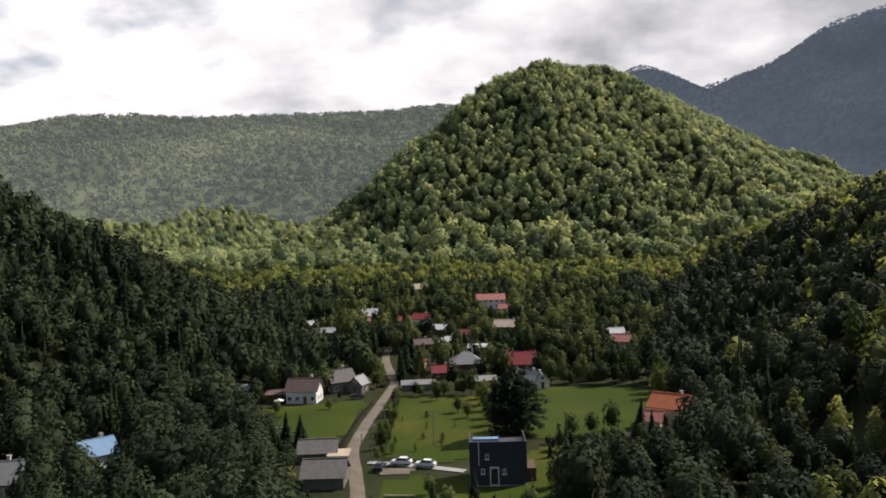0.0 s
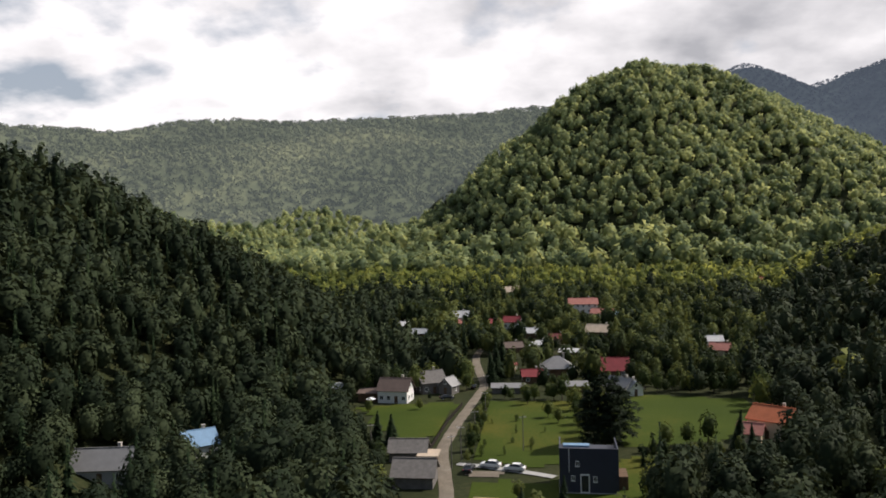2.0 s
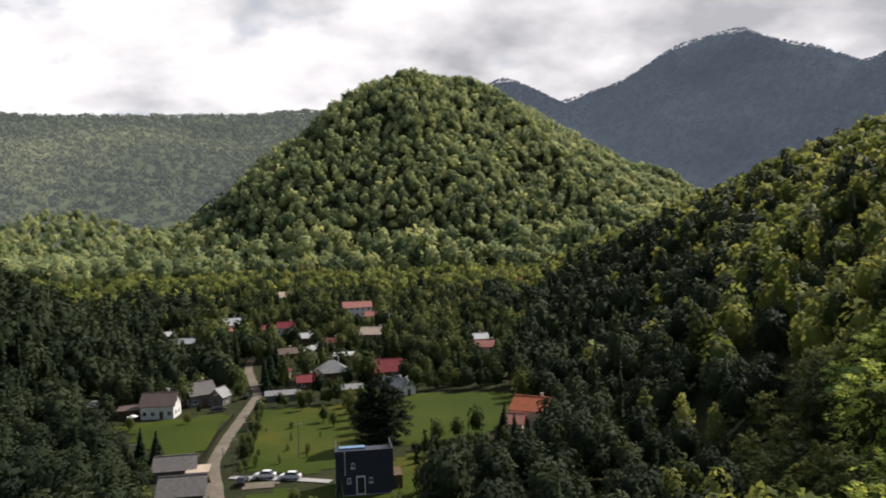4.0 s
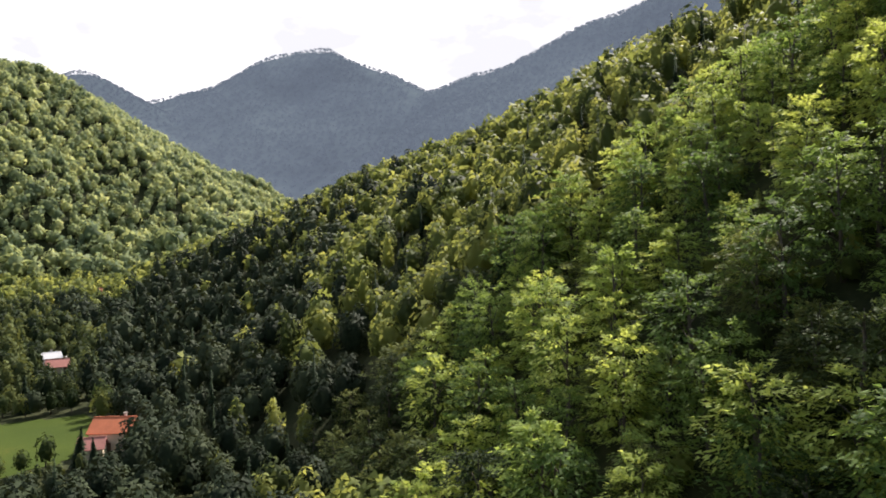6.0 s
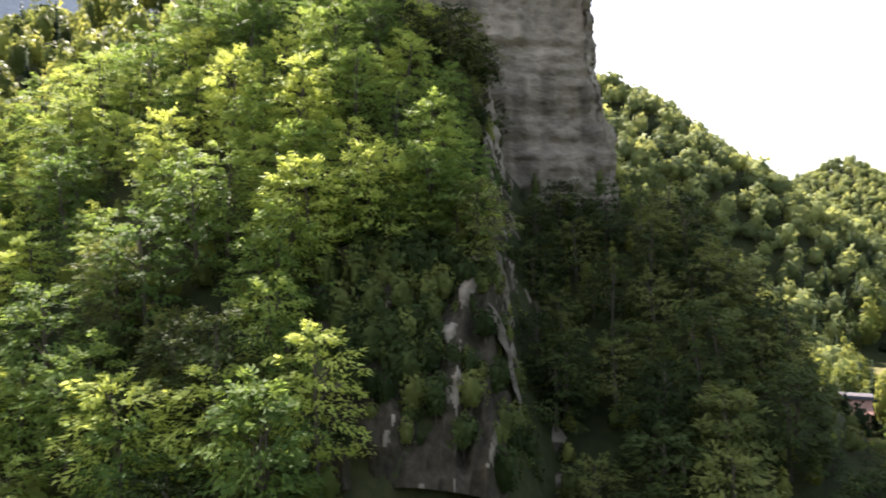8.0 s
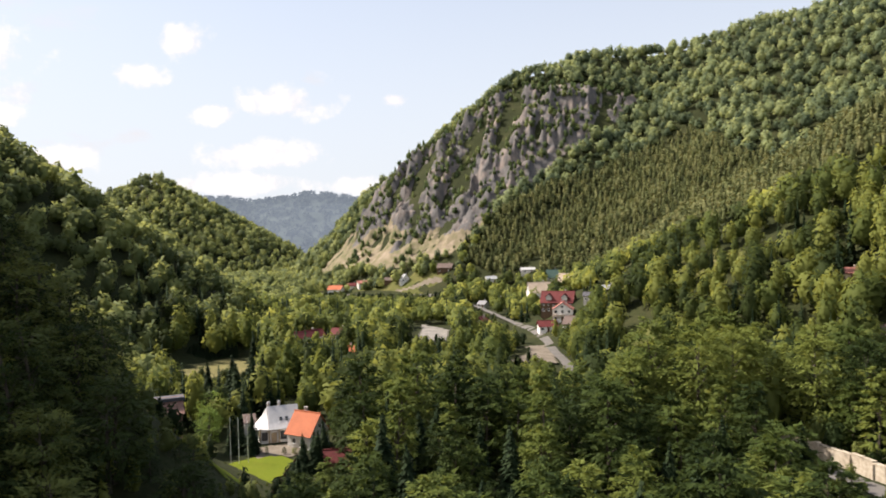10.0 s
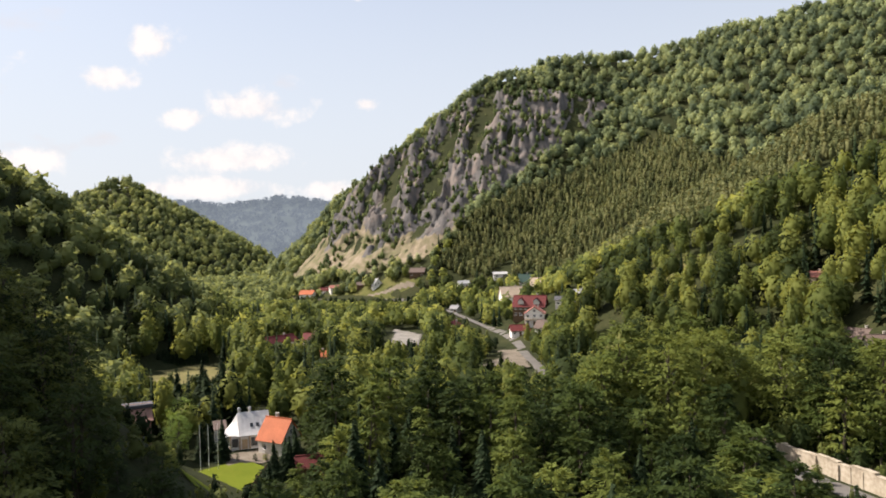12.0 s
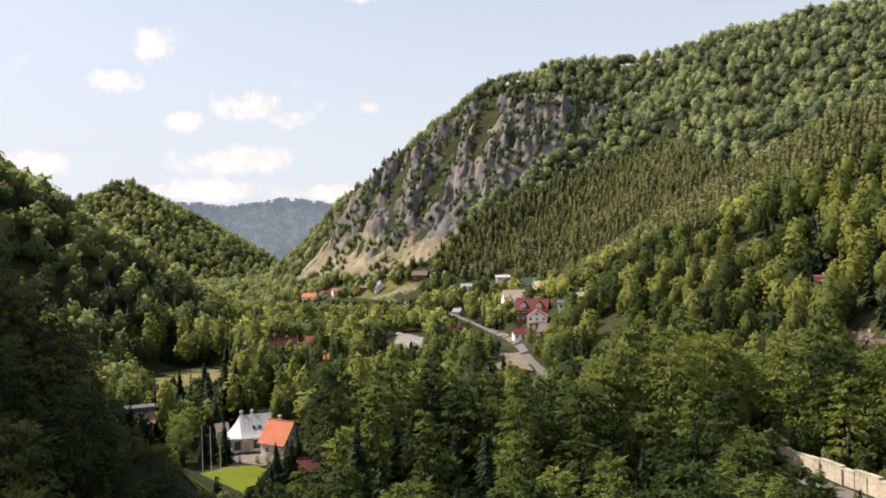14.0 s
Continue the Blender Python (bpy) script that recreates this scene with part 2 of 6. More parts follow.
M["dry"] = material("dry_grass", [(0.11, 0.105, 0.042), (0.16, 0.145, 0.06), (0.21, 0.185, 0.08)], 0.08, 0.95, fine=0.4, fine_scale=1.2, bump=0.05, bump_scale=4)
M["dry_green"] = material("summer_grass", [(0.06, 0.074, 0.02), (0.095, 0.1, 0.032), (0.15, 0.135, 0.052)], 0.08, 0.95, fine=0.4, fine_scale=1.0, bump=0.05, bump_scale=4)
M["gravel"] = material("pale_gravel", [(0.12, 0.1, 0.076), (0.17, 0.146, 0.114), (0.24, 0.21, 0.167)], 0.25, 0.95, fine=0.5, fine_scale=3, bump=0.02, bump_scale=12)
M["river"] = material("river_pebbles", [(0.13, 0.125, 0.11), (0.21, 0.195, 0.17), (0.34, 0.32, 0.28)], 0.12, 0.7, fine=0.5, fine_scale=1.2, bump=0.05, bump_scale=6)
M["asphalt"] = material("worn_asphalt", [(0.11, 0.105, 0.097), (0.165, 0.155, 0.143)], 0.3, 0.9, fine=0.4, fine_scale=6, bump=0.005, bump_scale=30)
M["rock"] = material("limestone", [(0.08, 0.067, 0.05), (0.165, 0.14, 0.106), (0.235, 0.202, 0.155), (0.335, 0.292, 0.23)], 0.07, 0.95, fine=0.5, fine_scale=0.4, bump=0.5, bump_scale=0.9, stretch=(1, 1, 1.7), streak=0.5)
M["crag_rock"] = material("grey_crag", [(0.052, 0.054, 0.056), (0.11, 0.106, 0.103), (0.25, 0.203, 0.17)], 0.03, 0.95, fine=0.5, fine_scale=0.16, bump=1.4, bump_scale=0.3, stretch=(1, 1, 0.4))
M["scree"] = material("scree", [(0.09, 0.105, 0.04), (0.18, 0.155, 0.1), (0.32, 0.26, 0.2)], 0.035, 0.95, fine=0.5, fine_scale=0.2, bump=0.4, bump_scale=0.6)
M["earth"] = material("bare_earth_and_litter", [(0.022, 0.02, 0.013), (0.045, 0.038, 0.026), (0.08, 0.068, 0.048)], 0.25, 0.95, fine=0.5, fine_scale=1.4, bump=0.25, bump_scale=1.4)
M["wall_stone"] = material("pale_masonry", [(0.24, 0.2, 0.15), (0.38, 0.33, 0.255), (0.5, 0.445, 0.36)], 0.3, 0.9, fine=0.5, fine_scale=1.6, bump=0.06, bump_scale=2.5)
M["concrete"] = material("concrete", [(0.3, 0.3, 0.29), (0.42, 0.41, 0.39)], 0.8, 0.9, fine=0.4, fine_scale=6)


def plain(key, c, rough=0.8, spread=0.16, scale=0.6, metal=0.0, bump=0.0, stretch=None):
    lo, hi = [tuple(min(1, v * k) for v in c) for k in (1 - spread, 1 + spread)]
    M[key] = material(key, [lo, c, hi], scale, rough, fine=0.45, fine_scale=scale * 7, metal=metal, bump=bump, bump_scale=3, stretch=stretch)


for key, c in (("plaster", (.62, .6, .56)), ("plaster_white", (.74, .73, .7)), ("plaster_grey", (.42, .42, .4)), ("plaster_beige", (.56, .46, .33)), ("yellow_wall", (.6, .48, .24)), ("chimney", (.45, .42, .38))):
    plain(key, c, 0.9, 0.12, 0.5)
for key, c in (("red_tile", (.125, .026, .025)), ("crimson", (.21, .035, .04)), ("pale_red", (.36, .15, .12)), ("orange_tile", (.42, .125, .055)), ("brown_tile", (.13, .095, .08)), ("beige_tile", (.5, .4, .3)), ("slate", (.09, .09, .1)), ("brown_sheet", (.3, .17, .13)), ("green_roof", (.07, .12, .1))):
    plain(key, c, 0.75, 0.2, 0.5, bump=0.04)
for key, c in (("white_metal", (.44, .44, .44)), ("grey_metal", (.33, .34, .35)), ("grey_sheet", (.18, .18, .18)), ("blue_metal", (.16, .28, .42)), ("navy", (.03, .034, .055)), ("navy_roof", (.03, .035, .05)), ("steel", (.4, .4, .4))):
    plain(key, c, 0.5, 0.15, 0.8)
plain("wood", (.12, .075, .045), 0.85, 0.35, 1.2, stretch=(1, 1, 0.2))
plain("wood_dark", (.03, .026, .022), 0.9, 0.3, 1.2)
plain("wood_grey", (.16, .15, .14), 0.9, 0.3, 1.2)
plain("wood_pale", (.45, .34, .22), 0.8, 0.2, 1.2)
plain("frame_white", (.78, .78, .76), 0.5, 0.05, 2)
plain("glass", (.03, .035, .04), 0.08, 0.2, 1)
plain("rubber", (.02, .02, .02), 0.9, 0.2, 4)
plain("car_white", (.78, .78, .78), 0.25, 0.03, 1)
plain("car_dark", (.03, .032, .036), 0.25, 0.1, 1)
# ---------------------------------------------------------------- terrain
# each ridge: x, y, height of the crest, slope to the left and to the right of its run
RIDGES = {
    "spur": [(180, 36, 106, .93, .93), (204, 107, 104, .86, .7), (250, 167, 110, .68, .6), (300, 264, 108, .57, .5), (294, 328, 94, .52, .5), (282, 388, 84, .5, .5), (292, 524, 69, .46, .5), (340, 700, 40, .4, .4)],
    "spur_back": [(180, 36, 106, .9, .9), (280, 25, 104, .6, .9), (380, 0, 112, .5, .8)],
    "cone": [(-185, 727, 6, 0.6, 0.5), (-168, 751, 30, 0.6, 0.55), (-128, 780, 57, 0.6, 0.6), (-73, 817, 86, 0.6, 0.66), (-24, 850, 136, 0.7, 0.7), (35, 889, 194, 0.75, 0.76), (70, 907, 226, 0.8, 0.8), (122, 922, 252, 0.8, 0.82), (200, 959, 247, 0.8, 0.74), (353, 1021, 185, 0.7, 0.6), (476, 1047, 136, 0.6, 0.5), (602, 1096, 97, 0.5, 0.45), (760, 1150, 71, 0.4, 0.4)],
    "left_hill": [(-290, 20, 90, .5, .5), (-260, 130, 100, .5, .6), (-197, 265, 80, .5, .64), (-189, 306, 67, .5, .6), (-178, 358, 42, .5, .52), (-169, 406, 24, .4, .42), (-147, 457, 7, .3, .3)],
    "far_left": [(-1500, 1200, 306, 0.3, 0.34), (-841, 1477, 296, 0.3, 0.36), (-749, 1582, 332, 0.3, 0.37), (-594, 1699, 335, 0.3, 0.37), (-285, 1879, 361, 0.3, 0.37), (-123, 1946, 382, 0.3, 0.37), (20, 2000, 404, 0.3, 0.37), (113, 2097, 408, 0.3, 0.37), (330, 2200, 416, 0.3, 0.37)],
    "blue": [(457, 1947, 454, 0.5, 0.58), (509, 1934, 470, 0.5, 0.58), (673, 1989, 425, 0.5, 0.55), (841, 1924, 467, 0.5, 0.57), (981, 1857, 550, 0.5, 0.62), (1088, 1796, 573, 0.5, 0.64), (1157, 1631, 481, 0.5, 0.6), (1186, 1484, 410, 0.5, 0.57), (1258, 1288, 437, 0.5, 0.6), (1302, 1093, 499, 0.55, 0.6), (1400, 860, 552, 0.6, 0.62), (1600, 700, 527, 0.6, 0.6)],
    "down_left": [(380, 0, 110, 0.7, 0.8), (427, -51, 117, 0.75, 0.75), (470, -104, 95, 0.75, 0.75), (505, -156, 70, 0.75, 0.75), (545, -198, 58, 0.8, 0.8), (610, -270, 20, 0.7, 0.7), (650, -330, -1, 0.5, 0.5)],
    "far_cone": [(1500, -300, 110, .4, .4), (1081, -391, 95, .5, .5), (1029, -390, 112, .5, .5), (998, -412, 123, .6, .6), (949, -449, 84, .6, .6), (881, -472, 29, .5, .5), (809, -499, 0, .4, .4)],
    "far_blue": [(3300, -1200, 220, .2, .2), (3152, -1521, 212, .2, .2), (3046, -1724, 205, .2, .2), (2928, -1918, 246, .2, .22), (2872, -2000, 222, .2, .2), (2772, -2137, 203, .2, .2), (2500, -2500, 230, .2, .2)],
    "crag": [(802, -528, -8, 0.7, 0.7), (737, -517, 26, 0.95, 0.95), (677, -513, 60, 1.05, 1.05), (627, -513, 105, 1.1, 1.1), (573, -529, 127, 1.08, 1.08), (538, -544, 163, 1.05, 1.05), (498, -567, 189, 1, 1), (450, -612, 210, 0.86, 0.86), (398, -671, 213, 0.75, 0.75), (338, -714, 230, 0.68, 0.68), (250, -739, 239, 0.64, 0.64), (100, -730, 230, 0.6, 0.62), (-60, -600, 185, 0.5, 0.5)],
    "pine_spur": [(40, -400, 132, .6, .66), (107, -395, 100, .6, .66), (152, -400, 79, .6, .62), (215, -402, 46, .5, .56), (287, -390, 14, .5, .5)],
    "behind": [(-290, 20, 90, .5, .5), (-330, -150, 120, .5, .5), (-240, -380, 130, .5, .5), (-60, -600, 180, .5, .5)],
}


def wobble(x, y, s, seed=0.0):
    """Smooth undulation between about -1 and 1, s metres across."""
    r = 0.0
    for k, (a, b, c) in enumerate(((1.0, 0.35, 0.6), (-0.6, 1.1, 2.1), (1.7, -0.9, 4.0), (0.4, 2.3, 1.3))):
        r = r + np.sin((a * x + b * y) / s * 2.1 + c + seed * (k + 1)) / (1 + 0.5 * k)
    return r / 2.2


def height(x, y):
    """The ground's height over the plan."""
    x, y = np.asarray(x, float), np.asarray(y, float)
    base = 0.055 * np.clip(y - 265, 0, 900) 
    hills = np.full(np.broadcast(x, y).shape, -50.0)
    for name, pts in RIDGES.items():
        h = np.full(hills.shape, -99.0)
        for (x0, y0, z0, l0, r0), (x1, y1, z1, l1, r1) in zip(pts, pts[1:]):
            dx, dy = x1 - x0, y1 - y0
            u = np.clip(((x - x0) * dx + (y - y0) * dy) / (dx * dx + dy * dy), 0, 1)
            px, py = x0 + u * dx, y0 + u * dy
            side = (x - x0) * dy - (y - y0) * dx
            w = np.clip(side / math.hypot(dx, dy) / 20, -1, 1) * .5 + .5
            s = (l0 + u * (l1 - l0)) * (1 - w) + (r0 + u * (r1 - r0)) * w
            d = np.hypot(x - px, y - py)
            r = 14.0
            h = np.maximum(h, z0 + u * (z1 - z0) - s * (np.sqrt(d * d + r * r) - r))
        big = 1.0 if name not in ("far_left", "blue", "far_blue") else 3.0
        h = h + np.clip(h / 60, 0, 1) * (wobble(x, y, 95 * big) * 5 * big + wobble(x, y, 37 * big, 2) * 1.8 * big) * np.clip(np.hypot(x - 120, y - 40) / 300, 0.15, 1)
        if name in ("cone", "left_hill", "crag"):
            # gullies and ribs down the flanks
            top = {"cone": 235, "left_hill": 90, "crag": 200}[name]
            h = h + np.clip(h / 50, 0, 1) * np.clip((top - h) / 60, 0, 1) * (wobble(x, y, 52, 4) * 7 + wobble(x, y, 24, 9) * 2.5) * (0.5 if name == "left_hill" else 1)
        if name in ("spur", "spur_back"):
            # the rock tower ends the spur: south of it the ground falls from the wall's foot
            bx, by = np.maximum(147 - x, 0), np.maximum(-19.5 - y, 0)
            cap = 51 - np.hypot(0.72 * bx, 1.05 * by)
            off = x * 0.035 - y
            out = ((bx > 0) | (by > 0)) & (off > 0) & (x > -50)
            h = np.where(out, np.minimum(h, np.maximum(cap, np.where(x > 60, h - 4 * off, cap))), h)
            edge = np.minimum(x - 147, y + 19.5)
            h = np.where((edge > 0) & (edge < 30) & (y < 14), np.minimum(h, 49 + 6 * np.maximum(edge - 4, 0)), h)
        if name == "spur":
            # the hollow under the rib, where the foot of the slope has broken away
            dd, aa = np.hypot(x, y), np.degrees(np.arctan2(x, y))
            w = np.clip((aa - 75.0) / 3.0, 0, 1) * np.clip((92 - aa) / 3, 0, 1)
            cut = np.maximum(43.5 - 2.2 * (100 - dd), 51 - 0.72 * (147 - x))
            h = np.where((dd < 100) & (dd > 40), h * (1 - w) + np.minimum(h, cut) * w, h)
        k = 5.0
        q = np.clip(0.5 + (h - hills) / (2 * k), 0, 1)
        hills = np.where(hills < -40, h, hills * (1 - q) + h * q + k * q * (1 - q))
    k = 4.0
    q = np.clip(0.5 + (hills - base) / (2 * k), 0, 1)
    return np.where(hills - base < -k, base, base * (1 - q) + hills * q + k * q * (1 - q))


def mesh_of(name, verts, faces, mats, smooth=False, index=None, tone=None, normals=None):
    """A mesh from arrays: faces all of one size. normals: the shading direction at each point."""
    me = bpy.data.meshes.new(name)
    verts, faces = np.asarray(verts, np.float32), np.asarray(faces, np.int32)
    nf, k = faces.shape
    me.vertices.add(len(verts)); me.vertices.foreach_set("co", verts.ravel())
    me.loops.add(nf * k); me.loops.foreach_set("vertex_index", faces.ravel())
    me.polygons.add(nf); me.polygons.foreach_set("loop_start", np.arange(0, nf * k, k, dtype=np.int32))
    me.polygons.foreach_set("loop_total", np.full(nf, k, np.int32))
    if smooth:
        me.polygons.foreach_set("use_smooth", np.ones(nf, bool))
    for m in mats:
        me.materials.append(m)
    if index is not None:
        me.polygons.foreach_set("material_index", np.asarray(index, np.int32))
    if tone is not None:
        me.attributes.new("tone", "FLOAT", "POINT").data.foreach_set("value", np.asarray(tone, np.float32))
    me.update(calc_edges=True)
    if normals is not None:
        me.normals_split_custom_set_from_vertices(np.asarray(normals, np.float32))
    return me


def crown_normals(v, f, share=0.65):
    """Soft shading for leaf sprays: each leaf's own direction blended with that of the crown's outline. Gives the normals and the faces, turned outwards."""
    lo, hi = v.min(0), v.max(0)
    mid = [0, 0, lo[2] * 0.6 + hi[2] * 0.4]
    out = (v - mid) / ((hi - lo) / 2) ** 2
    out /= np.linalg.norm(out, axis=1, keepdims=True) + 1e-9
    own = np.cross(v[f[:, 1]] - v[f[:, 0]], v[f[:, 2]] - v[f[:, 0]])
    own /= np.linalg.norm(own, axis=1, keepdims=True) + 1e-9
    inward = (own * out[f].mean(1)).sum(1) < 0
    f = np.where(inward[:, None], f[:, [0, 2, 1]], f)
    own[inward] *= -1
    n = np.zeros_like(v)
    for k in range(3):
        np.add.at(n, f[:, k], own)
    n /= np.linalg.norm(n, axis=1, keepdims=True) + 1e-9
    n = n * (1 - share) + out * share
    return n / (np.linalg.norm(n, axis=1, keepdims=True) + 1e-9), f


def ground_sheet():
    n = 230
    u = np.linspace(-1, 1, n)
    warp = 700 * u + 3900 * np.sign(u) * np.abs(u) ** 3.6
    gx, gy = np.meshgrid(warp + 60, warp + 60, indexing="ij")
    gz = height(gx, gy) - 0.03
    v = np.stack([gx, gy, gz], -1).reshape(-1, 3)
    i = np.arange(n * n).reshape(n, n)
    f = np.stack([i[:-1, :-1], i[1:, :-1], i[1:, 1:], i[:-1, 1:]], -1).reshape(-1, 4)
    c = v[f].mean(1)
    aa, dd = np.degrees(np.arctan2(c[:, 0], c[:, 1])), np.hypot(c[:, 0], c[:, 1])
    # far faces take the materials with painted haze
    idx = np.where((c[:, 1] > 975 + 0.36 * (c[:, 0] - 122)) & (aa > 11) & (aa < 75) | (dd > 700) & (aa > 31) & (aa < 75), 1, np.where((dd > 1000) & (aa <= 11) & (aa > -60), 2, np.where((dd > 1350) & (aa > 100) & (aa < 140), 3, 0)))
    ob = new("ground", mesh_of("ground", v, f, [M["ground"], M["blue_haze_wood"], M["haze_wood"], M["far_haze_wood"]], True, idx))
    tagged(ob, "valley floor and wooded hills, grass and leaf litter", "ground", kind="structure")


ground_sheet()


# ---------------------------------------------------------------- trees
def ball(level):
    """An even ball of triangles: its points and faces."""
    g = (1 + 5 ** 0.5) / 2
    v = [(-1, g, 0), (1, g, 0), (-1, -g, 0), (1, -g, 0), (0, -1, g), (0, 1, g), (0, -1, -g), (0, 1, -g), (g, 0, -1), (g, 0, 1), (-g, 0, -1), (-g, 0, 1)]
    f = [(0, 11, 5), (0, 5, 1), (0, 1, 7), (0, 7, 10), (0, 10, 11), (1, 5, 9), (5, 11, 4), (11, 10, 2), (10, 7, 6), (7, 1, 8), (3, 9, 4), (3, 4, 2), (3, 2, 6), (3, 6, 8), (3, 8, 9), (4, 9, 5), (2, 4, 11), (6, 2, 10), (8, 6, 7), (9, 8, 1)]
    v = [Vector(q).normalized() for q in v]
    for _ in range(level):
        made, nf = {}, []

        def half(a, b):
            k = (min(a, b), max(a, b))
            if k not in made:
                made[k] = len(v)
                v.append(((v[a] + v[b]) / 2).normalized())
            return made[k]

        for a, b, c in f:
            ab, bc, ca = half(a, b), half(b, c), half(c, a)
            nf += [(a, ab, ca), (b, bc, ab), (c, ca, bc), (ab, bc, ca)]
        f = nf
    return np.array([tuple(q) for q in v]), np.array(f)


def bough_crown(seed, radius, tall, boughs, leaves, size, low=0.1, point=0.0, fan=0.36, rise=0.3, wide=0.33, rough=0.3):
    """Foliage of a broad crown: leaf sprays lying on fan-shaped boughs that stand out in tiers, with gaps between. The stem stands at the origin."""
    r = np.random.RandomState(seed)
    t = (np.arange(boughs) + 0.5) / boughs
    a = np.arange(boughs) * 2.39996 + r.rand(boughs) * 0.8
    h = 1 - 1.8 * t ** 1.05
    ring = np.sqrt(np.clip(1 - np.abs(h) ** 2.4, 0.02, 1)) * (1 - point * np.clip((h + 0.5) / 1.5, 0, 1))
    wave = 1 + 0.2 * np.sin(a * 2 + seed) * np.cos(h * 5 + seed * 2)
    reach = radius * (0.25 + 0.75 * ring) * (0.72 + 0.45 * r.rand(boughs)) * wave
    mid_z, half_z = tall * (1 + low) / 2, tall * (1 - low) / 2
    tilt = np.clip(h, -0.25, 1) * rise + 1.2 * np.clip(h - 0.75, 0, 1) + r.normal(size=boughs) * 0.1
    tip_z = mid_z + h * half_z * (0.86 + 0.24 * r.rand(boughs))
    k = np.repeat(np.arange(boughs), leaves)
    m = len(k)
    u, v = 0.38 + 0.66 * r.rand(m) ** 0.75, r.uniform(-1, 1, m)
    half = fan * np.sin(np.clip((u - 0.25) / 0.85, 0, 1) * 2.7)
    ca, sa, ct, st = np.cos(a[k]), np.sin(a[k]), np.cos(tilt[k]), np.sin(tilt[k])
    ln = np.maximum(reach[k], radius * 0.5)
    along, side = (u - 1) * ln + reach[k], v * half * ln
    droop = -0.3 * ln * (u - 0.55) * np.abs(u - 0.55) - 0.22 * np.abs(v) * half * ln
    x, y = ca * along * ct - sa * side, sa * along * ct + ca * side
    z = tip_z[k] + (u - 1) * ln * st + droop + r.normal(size=m) * 0.045 * radius
    c = np.stack([x, y, z], 1)
    d = np.stack([ca * ct - sa * v * 0.8, sa * ct + ca * v * 0.8, st - 0.25 + 0 * v], 1) + r.normal(size=(m, 3)) * 0.35
    d /= np.linalg.norm(d, axis=1, keepdims=True)
    nrm = np.stack([ca * 0.25, sa * 0.25, np.full(m, 0.9)], 1) + r.normal(size=(m, 3)) * rough
    nrm -= d * (nrm * d).sum(1, keepdims=True)
    nrm /= np.linalg.norm(nrm, axis=1, keepdims=True)
    e = np.cross(nrm, d)
    s = size * (0.6 + 0.8 * r.rand(m, 1))
    vv = np.stack([c - d * s * 0.5 - e * s * wide, c - d * s * 0.5 + e * s * wide, c + d * s * 0.8 - nrm * s * 0.12], 1).reshape(-1, 3)
    return vv, np.arange(3 * m).reshape(m, 3)


def dome_crown(seed, radius, tall, leaves, size, core=0, low=0.0, point=0.0, bulge=0.3, rough=0.38):
    """A far crown: leaf sprays shingled over a lobed dome, open below, round a small inner body."""
    r = np.random.RandomState(seed)
    lobes = r.normal(size=(7, 3)) + [0, 0, 0.5]
    lobes /= np.linalg.norm(lobes, axis=1, keepdims=True)
    mid_z, half_z = tall * (1 + low) / 2, tall * (1 - low) / 2

    def swell(q):
        k = (1 - bulge) + bulge * np.clip(((q @ lobes.T).max(1) - 0.55) / 0.45, 0, 1)
        lean = k * radius * (1 - point * np.clip((q[:, 2] + 0.3) / 1.3, 0, 1))
        return np.stack([q[:, 0] * lean, q[:, 1] * lean, q[:, 2] * half_z * (0.7 + 0.3 * k) + mid_z], 1)

    t = (np.arange(leaves) + 0.5) / leaves
    z = 1 - 1.55 * t
    a = np.arange(leaves) * 2.39996 + r.rand(leaves)
    ring = np.sqrt(1 - z * z)
    out = np.stack([np.cos(a) * ring, np.sin(a) * ring, z], 1)
    c = swell(out) * (1 + 0.07 * r.normal(size=(leaves, 1)) * [1, 1, 0.5])
    nrm = out * [1, 1, radius / half_z] + [0, 0, 0.15] + r.normal(size=(leaves, 3)) * rough
    nrm /= np.linalg.norm(nrm, axis=1, keepdims=True)
    d = r.normal(size=(leaves, 3)) - [0, 0, 0.5]
    d -= nrm * (d * nrm).sum(1, keepdims=True)
    d /= np.linalg.norm(d, axis=1, keepdims=True)
    e = np.cross(nrm, d)
    s = size * (0.65 + 0.7 * r.rand(leaves, 1))
    vv = np.stack([c - d * s * 0.55 - e * s * 0.5, c - d * s * 0.55 + e * s * 0.5, c + d * s * 0.75], 1).reshape(-1, 3)
    if core is None:
        return vv, np.arange(3 * leaves).reshape(-1, 3)
    bv, bf = ball(core)
    bf = bf[bv[bf][:, :, 2].mean(1) > -0.7]
    body = (swell(bv) - [0, 0, mid_z]) * 0.8 + [0, 0, mid_z]
    return np.concatenate([vv, body]), np.concatenate([np.arange(3 * leaves).reshape(-1, 3), bf + len(vv)])


